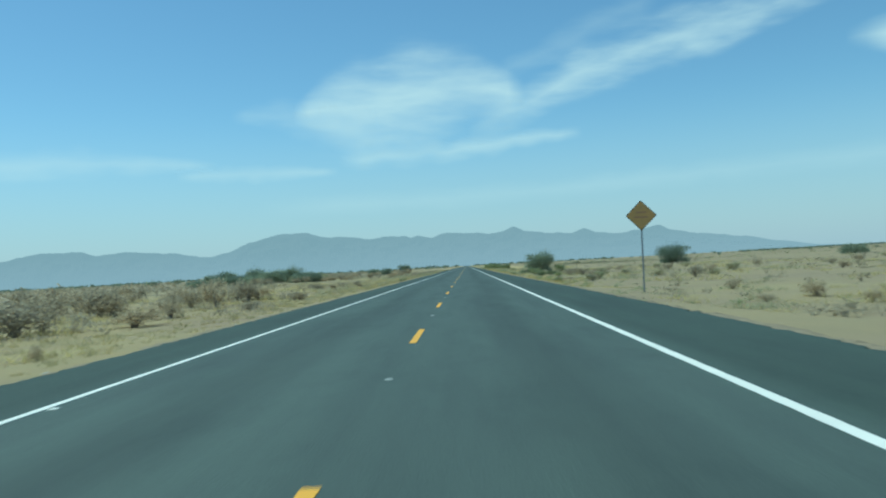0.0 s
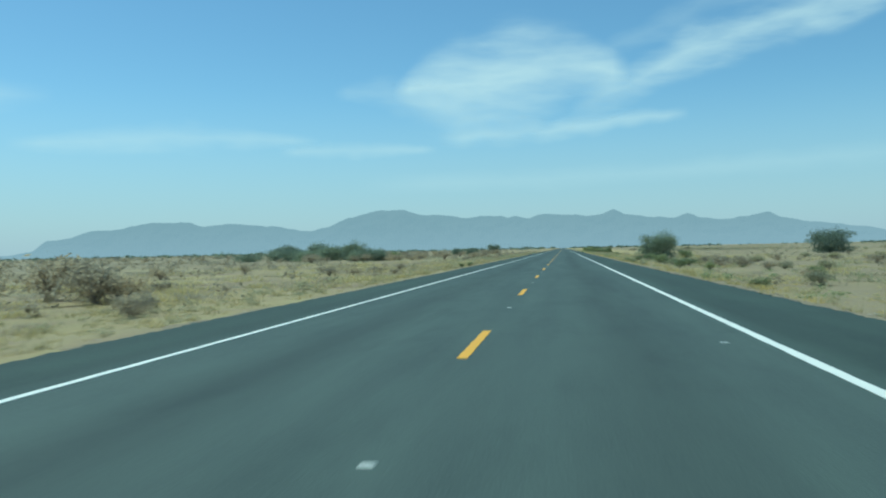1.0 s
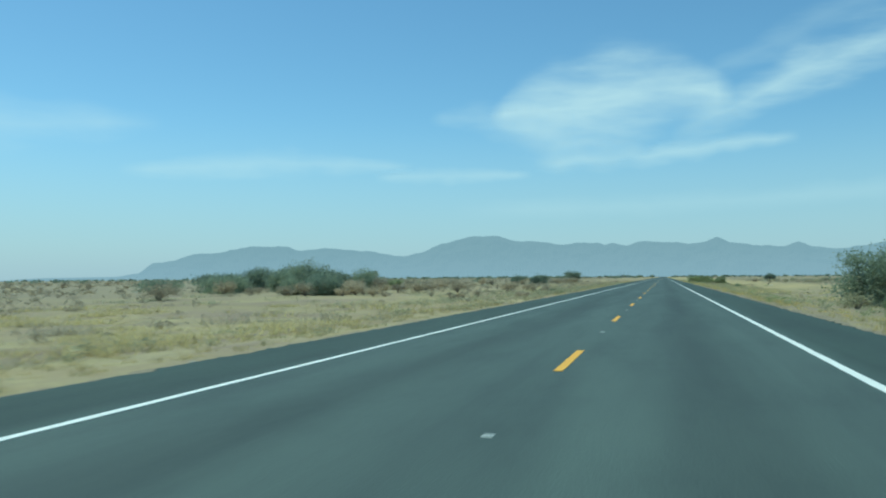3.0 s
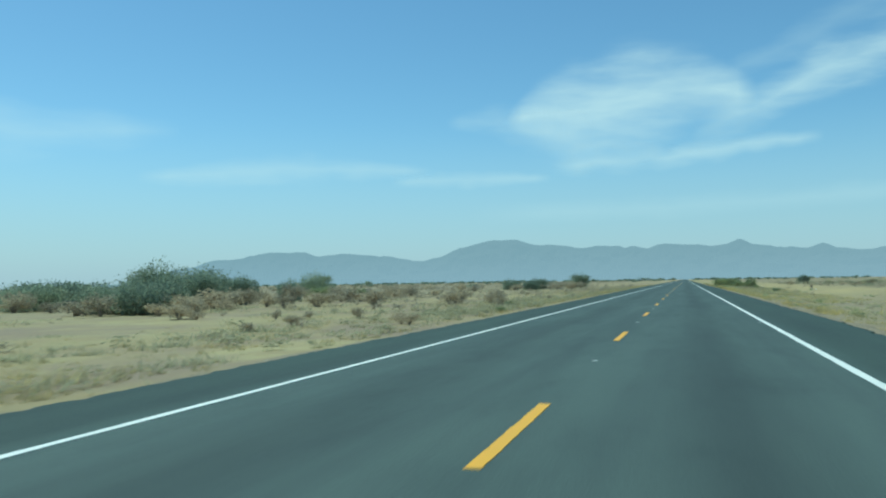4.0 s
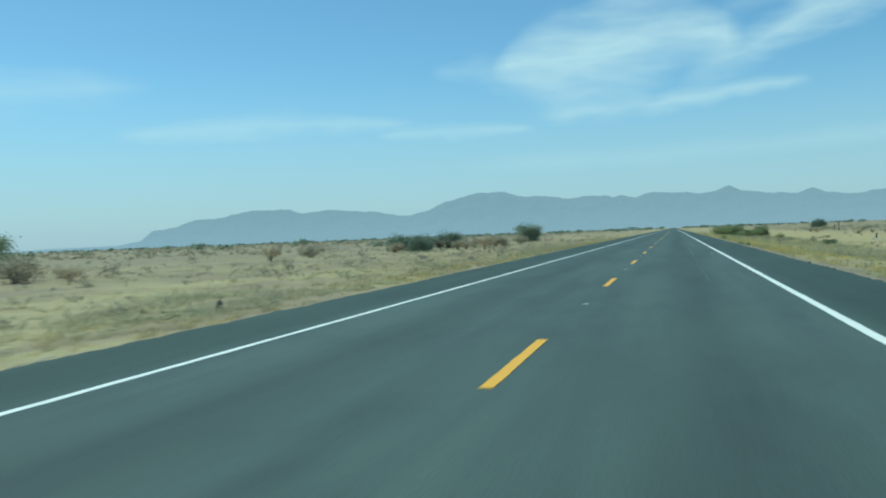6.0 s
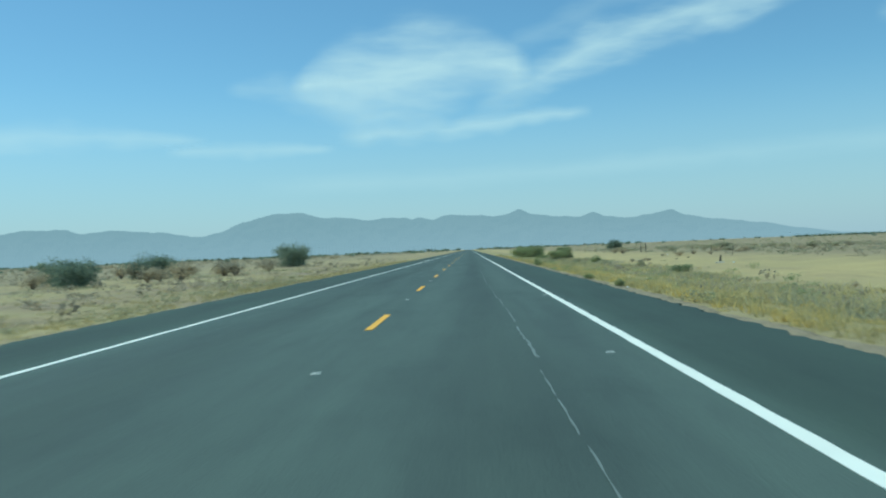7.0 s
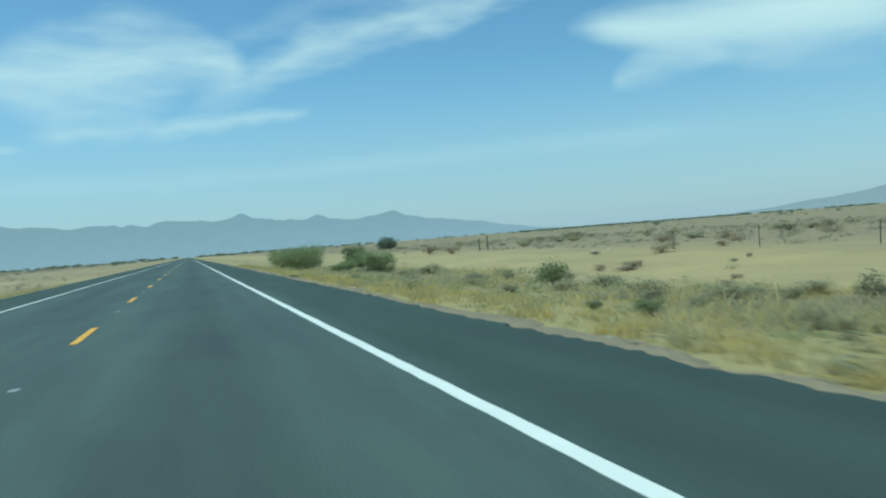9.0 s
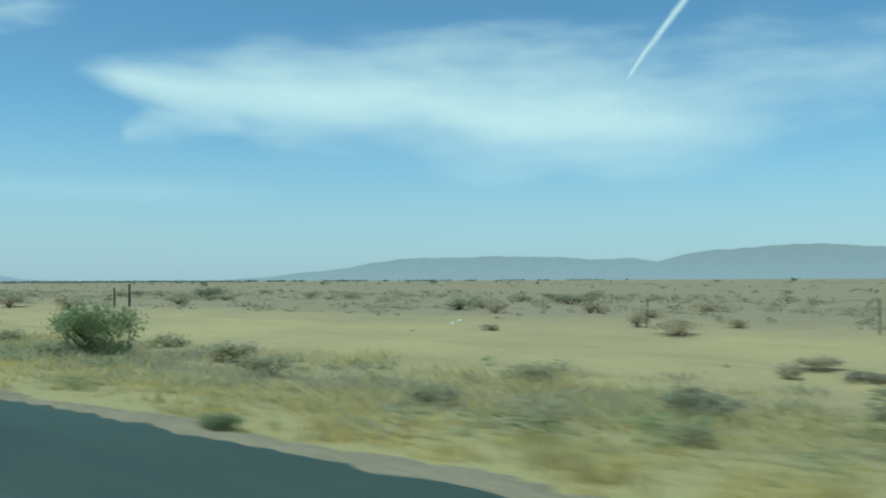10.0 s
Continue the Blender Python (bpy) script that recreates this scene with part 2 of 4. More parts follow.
def plain(name, c, rough=0.6, metal=0.0, scale=8.0, vary=0.25):
    k = Mat(name, rough)
    k.bsdf.inputs["Metallic"].default_value = metal
    n = k.noise(k.coords(), scale, 5.0, 0.65)
    k.colour(k.mix(n, tuple(v * (1 - vary) for v in c), tuple(min(1, v * (1 + vary)) for v in c))).bump(n, 0.15, 0.003)
    return k.m


ASPHALT = asphalt()
WHITE = paint("white_road_paint", (0.92, 0.87, 0.77), (0.60, 0.56, 0.49))
YELLOW = paint("yellow_road_paint", (0.88, 0.43, 0.02), (0.62, 0.34, 0.06))
SOIL = desert_soil()
GRAVEL = gravel()
LEAF_GREEN = leaves("mesquite_leaves", (0.20, 0.245, 0.18), (0.35, 0.385, 0.275), 0.6)
LEAF_OLIVE = leaves("creosote_leaves", (0.235, 0.27, 0.145), (0.40, 0.425, 0.225), 0.6)
LEAF_GREY = leaves("grey_bursage_twigs", (0.36, 0.305, 0.215), (0.56, 0.475, 0.34), 0.58)
LEAF_PALE = leaves("pale_brush_leaves", (0.34, 0.32, 0.20), (0.52, 0.48, 0.31), 0.6)
PALE_STRAW = leaves("pale_dry_grass", (0.40, 0.325, 0.15), (0.58, 0.475, 0.245), 0.5)
STRAW = leaves("dry_grass", (0.475, 0.362, 0.12), (0.66, 0.52, 0.20), 0.55)
HAY = leaves("olive_dry_grass", (0.365, 0.31, 0.15), (0.545, 0.47, 0.24), 0.55)
TWIG = bark("grey_twigs", (0.17, 0.14, 0.105), (0.34, 0.29, 0.225))
BARK = bark("grey_bark", (0.13, 0.11, 0.085), (0.28, 0.24, 0.185))
HAZED_ROCK = hazed_rock("haze_glow_blue_rock", (0.315, 0.385, 0.445))
HAZED_HILL_ROCK = hazed_rock("haze_glow_grey_rock", (0.325, 0.365, 0.385))
POST = bark("weathered_post_wood", (0.05, 0.042, 0.034), (0.15, 0.125, 0.10))
STEEL = plain("galvanised_steel", (0.30, 0.31, 0.32), 0.5, 0.7, 30.0)
SIGN = plain("faded_orange_sheeting", (0.60, 0.36, 0.115), 0.45, 0.0, 5.0, 0.15)
BLACK = plain("black_sign_print", (0.09, 0.06, 0.035), 0.5, 0.0, 9.0)
FADED = plain("faded_sign_print", (0.47, 0.25, 0.12), 0.5, 0.0, 9.0)
MARKER = plain("marker_ceramic", (0.40, 0.40, 0.36), 0.35, 0.0, 20.0)
STONE = plain("pale_stone", (0.42, 0.37, 0.29), 0.9, 0.0, 6.0)
RUBBER = plain("tyre_rubber", (0.025, 0.025, 0.027), 0.75, 0.0, 30.0)
CHAR = bark("charred_wood", (0.03, 0.027, 0.024), (0.10, 0.085, 0.07))
LITTER = plain("white_plastic", (0.8, 0.8, 0.78), 0.4, 0.0, 6.0, 0.05)


# ---- building helpers ----
def mesh(name, verts, faces):
    me = bpy.data.meshes.new(name)
    me.from_pydata(np.asarray(verts).tolist(), [], [list(map(int, f)) for f in faces])
    return me


def quick_mesh(name, v, f):
    me = bpy.data.meshes.new(name)
    me.vertices.add(len(v))
    me.vertices.foreach_set("co", np.asarray(v, np.float32).ravel())
    me.loops.add(f.size)
    me.loops.foreach_set("vertex_index", f.astype(np.int32).ravel())
    me.polygons.add(len(f))
    me.polygons.foreach_set("loop_start", np.arange(0, f.size, f.shape[1], dtype=np.int32))
    me.update(calc_edges=True)
    return me


def part(name, me, material, parent, label=""):
    if not isinstance(me, bpy.types.Mesh):
        bm, me = me, bpy.data.meshes.new(name)
        bm.to_mesh(me)
        bm.free()
    if not me.materials:
        me.materials.append(material)
    ob = new(name, me)
    ob.parent = parent
    return tagged(ob, label)


def setting(name, me, material, label="", category="", kind="structure"):
    me.materials.append(material)
    return tagged(new(name, me), label, category, kind=kind)


def box_bm(w, d, h, bevel=0.0, z0=0.0):
    bm = bmesh.new()
    bmesh.ops.create_cube(bm, size=1, matrix=Matrix.Translation((0, 0, z0 + h / 2)) @ Matrix.Diagonal((w, d, h, 1)))
    if bevel:
        bmesh.ops.bevel(bm, geom=bm.edges[:], offset=bevel, segments=2, profile=0.7, affect="EDGES")
    return bm


def step(v, a, b):
    u = np.clip((np.asarray(v, float) - a) / (b - a), 0, 1)
    return u * u * (3 - 2 * u)


def swell(x, y):
    """Gentle rolling of the desert floor."""
    return (np.sin(x * 0.31 + 1.7 * np.sin(y * 0.11)) * np.sin(y * 0.27 + 0.8) * 0.5
            + np.sin(x * 0.93 + y * 0.71 + 2.0) * 0.22 + np.sin(y * 1.31 - x * 0.57) * 0.2
            + np.sin(x * 2.3 + 1.1) * np.sin(y * 2.05) * 0.16)


def ground_z(x, y):
    x, y = np.asarray(x, float), np.asarray(y, float)
    off = np.abs(x) - 5.6
    near = step(off, 0.4, 3.5) * (1 - step(np.hypot(x, y - 150), 500, 900))
    # a shallow drainage swale runs along the east side further on
    swale = np.where(x > 0, step(y, 50, 230) * step(x, 6.5, 17) * (1 - 0.8 * step(x, 18, 32)), 0.0)
    fall = np.where(x > 0, 0.30, 0.22)
    return -0.07 - fall * step(off, 0.0, 5.0) - 0.75 * swale + 0.07 * near * swell(x, y)


def spread(fine, grow, far):
    out, v, s = [], fine[1], fine[2]
    while v < far:
        s *= grow
        v += s
        out.append(min(v, far))
    return list(np.arange(fine[0], fine[1] + 1e-6, fine[2])) + out


def sheet(xs, ys, z):
    gx, gy = np.meshgrid(xs, ys)
    v = np.stack([gx, gy, z(gx, gy)], -1).reshape(-1, 3)
    n, m = len(xs), len(ys)
    i = (np.arange(m - 1)[:, None] * n + np.arange(n - 1)).ravel()
    return v, np.stack([i, i + 1, i + n + 1, i + n], -1)


# ---- ground ----
half = spread((0, 70, 1.2), 1.22, 4900)
xs = np.array([-v for v in half[:0:-1]] + half)
ys = np.array([-400, -200, -100, -60] + spread((-30, 430, 1.4), 1.18, 4900))
me = mesh("ground", *sheet(xs, ys, ground_z))
me.polygons.foreach_set("use_smooth", [True] * len(me.polygons))
ground = setting("ground", me, SOIL, "flat sandy desert floor with dry yellow grass patches", "ground")

# ---- road ----
LANE, CYCLE, DASH = 3.66, 12.192, 3.05


def edge_x(side, y):
    y = np.asarray(y, float)
    wide = np.where(side > 0, 5.70 + 0.40 * (1 - step(y, 20, 100)), 5.50 + 0.70 * step(y, 150, 260))
    crumble = 0.24 * np.clip(np.sin(y * 2.7 + 1.3 * np.sin(y * 0.9)) * np.sin(y * 1.13 + side) - 0.5, 0, 1)
    return side * (wide - crumble + 0.025 * np.sin(y * 0.35 + side) + 0.02 * np.sin(y * 1.9 + 2 * side)
                   + 0.035 * np.sin(y * 5.3) * np.sin(y * 0.7) + 0.04 * np.sin(y * 11.1) * np.sin(y * 3.7 + side) + 0.028 * np.sin(y * 57.3 + side))


ry = np.array([-300, -100] + spread((-30, 380, 0.15), 1.25, 4850))
cols = []
for side, drop in ((-1, -0.20), (-1, -0.012), (-1, 0.0), (0, 0.0), (1, 0.0), (1, -0.012), (1, -0.20)):
    inset = 0.0 if drop else 0.05
    cols.append(np.stack([edge_x(side, ry) - side * inset if side else ry * 0, ry, ry * 0 + drop], -1))
v = np.stack(cols, 1).reshape(-1, 3)
i = (np.arange(len(ry) - 1)[:, None] * 7 + np.arange(6)).ravel()
road = setting("road", mesh("road", v, np.stack([i, i + 1, i + 8, i + 7], -1)), ASPHALT,
               "dark grey asphalt two-lane desert highway", "road")


def stripe(y0, y1, x, w, stepy, ragged, z=0.006):
    yy = np.append(np.arange(y0, y1, stepy), y1)
    r = np.random.RandomState(int(y0 * 7 + x * 100) % 9999)
    a = x - w / 2 + r.uniform(-ragged, ragged, len(yy))
    b = x + w / 2 + r.uniform(-ragged, ragged, len(yy))
    top = np.stack([np.stack([a, yy, yy * 0 + z], -1), np.stack([b, yy, yy * 0 + z], -1)], 1)
    low = top * (1, 1, 0) + (0, 0, 0.0005)
    ring = np.concatenate([low[:, :1], top, low[:, 1:]], 1).reshape(-1, 3)
    i = (np.arange(len(yy) - 1)[:, None] * 4 + np.arange(3)).ravel()
    faces = np.stack([i, i + 1, i + 5, i + 4], -1).tolist()
    faces += [[0, 1, 2, 3], [len(ring) - 1, len(ring) - 2, len(ring) - 3, len(ring) - 4]]
    return ring, faces


for x, w in ((-LANE, 0.108), (LANE, 0.128)):
    v1, f1 = stripe(-80, 420, x, w, 0.4, 0.006)
    v2, f2 = stripe(420, 4800, x, w, 40, 0.0)
    part("edge_line", mesh("edge_line", np.concatenate([v1, v2]), f1 + [[q + len(v1) for q in f] for f in f2]),
         WHITE, road, "white painted edge line")
dash_meshes = [mesh("centre_dash", *stripe(j * 0.001, DASH + j * 0.001, 0, 0.125, 0.1, 0.006)) for j in range(4)]
for k in range(-4, 48):
    d = part("centre_dash", dash_meshes[k % 4], YELLOW, road, "yellow painted centre dash")
    d.location = (0, k * CYCLE, 0)


def marker_mesh():
    bm = bmesh.new()
    lower = [bm.verts.new((sx * 0.05, sy * 0.032, 0)) for sx, sy in ((-1, -1), (1, -1), (1, 1), (-1, 1))]
    upper = [bm.verts.new((sx * 0.042, sy * 0.012, 0.013)) for sx, sy in ((-1, -1), (1, -1), (1, 1), (-1, 1))]
    bm.faces.new(upper)
    for a in range(4):
        bm.faces.new((lower[a], lower[(a + 1) % 4], upper[(a + 1) % 4], upper[a]))
    me = bpy.data.meshes.new("road_marker")
    bm.to_mesh(me)
    bm.free()
    return me


stud = marker_mesh()
studs = [(0.02, k * CYCLE + 7.72) for k in range(-1, 40)]
studs += [(3.5, k * CYCLE + 7.4) for k in range(-3, 40, 7)] + [(3.2, 215.8), (2.69, 263.2), (3.11, 38.0)] + [(-3.52, k * CYCLE + 6.75) for k in range(0, 40, 6)]
for x, y in studs:
    s = part("road_marker", stud, MARKER, road, "raised white pavement marker")
    s.location = (x, y, 0.0)

# pale scraped seam that runs along the lane for a while, broken into lengths
seam_rng = random.Random(12)
SEAM = plain("seam_filler", (0.185, 0.205, 0.19), 0.8, 0.0, 1.2, 0.6)
for y0, y1, x, w in ((196, 206.5, 2.31, 0.012), (207.2, 214.7, 2.33, 0.02), (215.6, 217.4, 2.37, 0.045), (217.4, 223.0, 2.36, 0.028), (223.6, 226.5, 2.33, 0.04),
                     (226.5, 233.8, 2.28, 0.022), (234.6, 244.0, 2.2, 0.018), (246.0, 252.5, 2.22, 0.016), (258.8, 259.5, 2.28, 0.012), (261.6, 263.2, 2.33, 0.016)):
    y = y0
    while y < y1 - 0.3:
        top = min(y1, y + seam_rng.uniform(0.9, 3.2))
        v, f = stripe(y, top, x + seam_rng.uniform(-0.012, 0.012), w * seam_rng.uniform(0.45, 1.0), 0.2, w * 0.35, 0.004)
        part("seam", mesh("seam", v, f), SEAM, road, "pale lengthwise scrape in the asphalt")
        y = top + seam_rng.uniform(0.1, 0.7)

# gravel spilled along both edges
for side in (-1, 1):
    gy = np.arange(-60, 460, 0.15)
    r = np.random.RandomState(5 + side)
    width = (0.40 if side < 0 else 0.58) + 0.14 * np.sin(gy * 0.5 + side) + 0.1 * np.sin(gy * 1.7) + r.uniform(-0.12, 0.12, len(gy))
    e = edge_x(side, gy)
    rows = [np.stack([e - side * 0.03, gy, gy * 0 - 0.05], -1),
            np.stack([e + side * width * 0.4, gy, -0.035 + r.uniform(-0.015, 0.02, len(gy))], -1),
            np.stack([e + side * width * 0.75, gy, ground_z(e + side * width * 0.75, gy) + 0.015], -1),
            np.stack([e + side * width, gy, ground_z(e + side * width, gy) - 0.03], -1)]
    v = np.stack(rows, 1).reshape(-1, 3)
    i = (np.arange(len(gy) - 1)[:, None] * 4 + np.arange(3)).ravel()
    setting("gravel_verge_" + ("west" if side < 0 else "east"), mesh("gravel_verge", v, np.stack([i, i + 1, i + 5, i + 4], -1)), GRAVEL,
            "pale gravel verge along the asphalt edge", "verge")


# ---- mountains and clouds, far off ----
def far_place(az, el, dist):
    a, e = np.radians(az), np.radians(el)
    return np.stack([dist * np.sin(a), 150 + dist * np.cos(a), 0.9 + dist * np.tan(e)], -1)


def range_mesh(name, ridge, dist, rough):
    """A rugged range: its peaks and saddles as (azimuth, height), in degrees as seen from the road."""
    nodes = np.array(ridge)
    a0, a1 = nodes[0, 0], nodes[-1, 0]
    az = np.linspace(a0, a1, int((a1 - a0) * 14))
    j = np.clip(np.searchsorted(nodes[:, 0], az, "right") - 1, 0, len(nodes) - 2)
    u = (az - nodes[j, 0]) / (nodes[j + 1, 0] - nodes[j, 0])
    u = 0.45 * u + 0.55 * u * u * (3 - 2 * u)
    crest = nodes[j, 1] * (1 - u) + nodes[j + 1, 1] * u
    crest += rough * step(crest, 0.1, 1.2) * np.array(
        [noise.fractal(Vector((a * 0.9, 3.1, 0)), 0.8, 2.1, 5) for a in az])
    rows = []
    for u in np.linspace(0, 1, 9):
        wob = np.array([noise.fractal(Vector((a * 0.7, u * 4 + 9, 1)), 0.8, 2.0, 4) for a in az]) * 260
        rows.append(far_place(az, np.maximum(crest, 0) * u ** 0.8 - 0.03, dist - 220 * (1 - u) + wob * u * (1 - u)))
    n = len(az)
    i = (np.arange(8)[:, None] * n + np.arange(n - 1)).ravel()
    return mesh(name, np.concatenate(rows), np.stack([i, i + 1, i + n + 1, i + n], -1))


NORTH = [(-46, 0), (-42, 0.22), (-38, 0.26), (-36.6, 0.5), (-35.6, 1.22), (-34.6, 1.3), (-33.2, 1.75), (-31, 1.97),
         (-29.2, 2.34), (-26.6, 2.34), (-25.8, 2.06), (-23.9, 2.2), (-21.2, 2), (-18.4, 1.62), (-17.2, 1.88), (-15.6, 2.5),
         (-13.2, 3.06), (-11.6, 3.05), (-10.4, 2.63), (-8.7, 2.63), (-7.1, 2.33), (-5.5, 2.49), (-4.5, 2.46), (-4, 2.25),
         (-3.5, 2.41), (-2.4, 2.26), (-1.2, 2.5), (0.7, 2.42), (1.9, 2.31), (2.6, 2.37), (3.6, 2.69), (4.5, 2.3), (6, 2.12),
         (7.8, 1.98), (8.7, 2.27), (9.5, 1.96), (10.9, 1.77), (12.3, 1.92), (13.9, 2.17), (15, 1.72), (16.7, 1.42),
         (19.6, 1.05), (21.8, 0.58), (24.5, 0.15), (28, 0)]
EAST = [(35, 0), (38.5, 0.26), (41.6, 0.6), (43.5, 0.78), (46.7, 1.32), (48.3, 1.52), (50.1, 1.6), (52.2, 1.58), (54.3, 1.69),
        (57, 1.64), (59.1, 1.6), (61.1, 1.42), (64.2, 1.47), (65.8, 1.26), (67.7, 1.75), (69.6, 1.99), (75, 2.3), (84, 1.7),
        (98, 0)]
setting("mountains_north", range_mesh("mountains_north", NORTH, 4650, 0.07), HAZED_ROCK,
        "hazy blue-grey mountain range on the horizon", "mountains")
setting("mountains_east", range_mesh("mountains_east", EAST, 4680, 0.05), HAZED_HILL_ROCK,
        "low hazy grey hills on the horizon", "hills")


def cloud(label, nodes, density, grain=1.0, ragged=1.0, turn=0, dist=4500):
    """A thin sheet of cirrus along nodes of (azimuth, lower rim, upper rim), in degrees; the sheet reaches beyond the rims to fade out."""
    q = np.array(nodes, float)
    key = np.linspace(0, 1, len(q))
    u, w = np.meshgrid(np.linspace(0, 1, 8 * len(q)), np.linspace(0, 1, 9))
    az, low, high = (np.interp(u, key, q[:, j]) for j in range(3))
    for _ in range(6):
        az[:, 1:-1], low[:, 1:-1], high[:, 1:-1] = (0.5 * g[:, 1:-1] + 0.25 * (g[:, 2:] + g[:, :-2]) for g in (az, low, high))
    thick = high - low
    pace = 0.8 / float(thick.mean())
    sway = np.array([[noise.noise(Vector((a * pace, turn, c))) for c in (2.0, 7.0)] for a in az[0]])
    low, high = low + thick * 0.2 * sway[:, 0], high + thick * 0.2 * sway[:, 1]
    el = (low + high) / 2 + (high - low) * (w - 0.5) * 1.5
    me = mesh("cloud", far_place(az.ravel(), el.ravel(), dist), sheet(range(u.shape[1]), range(9), lambda a, b: a * 0)[1])
    idx = np.zeros(len(me.loops), int)
    me.loops.foreach_get("vertex_index", idx)
    for name, a, b in (("band", u, w), ("sky", az, el)):
        me.uv_layers.new(name=name).data.foreach_set("uv", np.stack([a.ravel(), b.ravel()], -1)[idx].ravel())
    return setting("cloud", me, cloud_vapour("cloud_vapour", density, grain, ragged, turn), label, "cloud")


cloud("soft white cirrus patch in a blue sky",
      [(-12.2, 11.0, 12.0), (-10.4, 10.2, 13.4), (-7.4, 9.3, 14.8), (-4.2, 9.4, 15.2), (-1.0, 10.2, 15.4), (1.3, 10.6, 15.2), (3.2, 10.6, 14.0),
       (5.0, 11.2, 13.0)], 0.80, 1.0, 0.9, 18)
cloud("faint wispy cirrus fringe", [(-16.5, 11.0, 11.7), (-13.0, 10.8, 12.6), (-10.2, 8.6, 12.4), (-6.0, 7.9, 10.8)], 0.22, 1.4, 1.3, 25)
cloud("slanting white cirrus streak",
      [(0.6, 8.9, 10.6), (4.3, 10.0, 12.6), (7.3, 11.2, 13.7), (10.2, 12.2, 15.3), (12.6, 12.9, 16.0), (14.9, 13.2, 16.5), (17.1, 13.6, 16.8),
       (20.0, 14.4, 17.0), (23.5, 15.4, 17.6), (27.0, 16.2, 17.8)], 0.66, 1.1, 1.2, 24)
cloud("faint upper cirrus fibres", [(3.0, 13.4, 14.4), (6.0, 13.8, 15.6), (10.0, 15.2, 17.6), (15.0, 17.0, 19.2)], 0.16, 1.3, 1.2, 30)
cloud("thin pale cloud streak low in the sky",
      [(-9.0, 7.6, 8.8), (-5.0, 7.6, 9.1), (-1.1, 7.7, 9.2), (2.4, 8.1, 9.5), (5.8, 8.6, 9.7), (9.0, 8.8, 9.5)], 0.52, 1.3, 0.8, 6)
cloud("faint pale cloud streak low in the sky",
      [(-38.0, 7.0, 7.7), (-32.5, 7.0, 8.6), (-27.3, 7.3, 9.2), (-22.7, 7.5, 8.9), (-17.5, 7.7, 8.3)], 0.36, 1.2, 0.9, 3)
cloud("faint pale cloud streak low in the sky", [(-20.5, 6.9, 7.6), (-16.3, 6.8, 7.9), (-13.1, 6.9, 7.9), (-9.0, 7.1, 7.6)], 0.34, 1.2, 0.7, 3)
cloud("faint pale haze streak near the horizon", [(-15.0, 4.2, 5.5), (-3.5, 4.2, 5.7), (6.0, 4.5, 5.9), (14.6, 4.8, 6.2), (24.0, 5.0, 6.6), (40.0, 5.0, 6.8)], 0.20, 1.0, 0.8, 2)
cloud("faint pale cloud veil low in the sky", [(-66.0, 6.0, 11.0), (-57.1, 6.8, 11.6), (-51.2, 7.2, 12.4), (-44.6, 8.5, 11.8), (-35.0, 10.0, 11.2)], 0.34, 0.9, 0.9, -10)
cloud("long soft white cirrus bank",
      [(26.6, 12.7, 13.8), (28.8, 12.1, 14.4), (32.5, 10.8, 14.6), (36.1, 10.2, 15.1), (39.9, 9.9, 15.6), (43.8, 9.4, 15.9), (47.7, 8.7, 16.1),
       (51.7, 8.1, 16.1), (55.7, 7.7, 15.9), (59.6, 7.4, 15.4), (63.4, 7.2, 14.6), (67.2, 7.6, 13.6), (74.0, 8.4, 12.4)], 0.98, 0.7, 0.7, -6)
cloud("bright core of the long cirrus bank",
      [(27.8, 12.6, 13.8), (31.5, 11.6, 13.8), (36.0, 10.9, 14.2), (42.0, 10.3, 14.6), (48.0, 9.5, 14.4), (54.0, 8.9, 14.0), (60.0, 8.4, 13.2), (66.0, 8.6, 12.4)],
      0.55, 0.9, 0.95, -6, 4490)
cloud("small wispy cirrus tuft", [(29.4, 9.0, 10.0), (31.5, 8.8, 11.3), (33.6, 9.2, 11.6), (37.5, 9.7, 10.9)], 0.42, 1.2, 0.9, 0)
cloud("thin ragged cirrus veil",
      [(45.0, 14.8, 16.6), (53.7, 14.4, 17.8), (59.6, 13.0, 17.6), (65.4, 10.2, 16.6), (70.9, 9.5, 16.4), (76.0, 10.2, 16.0), (84.0, 10.5, 15.5)], 0.44, 1.0, 1.1, 25)
cloud("thin straight white vapour trail", [(63.7, 13.2, 13.6), (65.0, 14.9, 15.5), (66.5, 16.6, 17.3), (67.8, 18.1, 18.9), (69.6, 20.1, 20.9)], 1.0, 3.0, 0.25, 50, 4480)


def painted_haze(thick):
    """Painted haze, a glowing see-through sheet: thick at the ground, thinning upwards."""
    k = Mat("horizon_haze_glow", 1.0)
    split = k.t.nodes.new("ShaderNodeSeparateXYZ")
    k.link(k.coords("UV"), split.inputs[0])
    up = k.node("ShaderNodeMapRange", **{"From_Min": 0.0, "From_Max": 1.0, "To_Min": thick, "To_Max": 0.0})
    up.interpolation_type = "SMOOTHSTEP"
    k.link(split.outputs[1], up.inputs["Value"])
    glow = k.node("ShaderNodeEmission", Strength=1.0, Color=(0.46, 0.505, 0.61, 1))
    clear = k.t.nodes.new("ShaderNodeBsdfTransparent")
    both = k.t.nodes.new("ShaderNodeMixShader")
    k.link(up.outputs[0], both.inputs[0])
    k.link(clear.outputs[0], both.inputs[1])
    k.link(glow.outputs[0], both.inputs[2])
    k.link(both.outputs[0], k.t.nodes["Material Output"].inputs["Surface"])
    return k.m


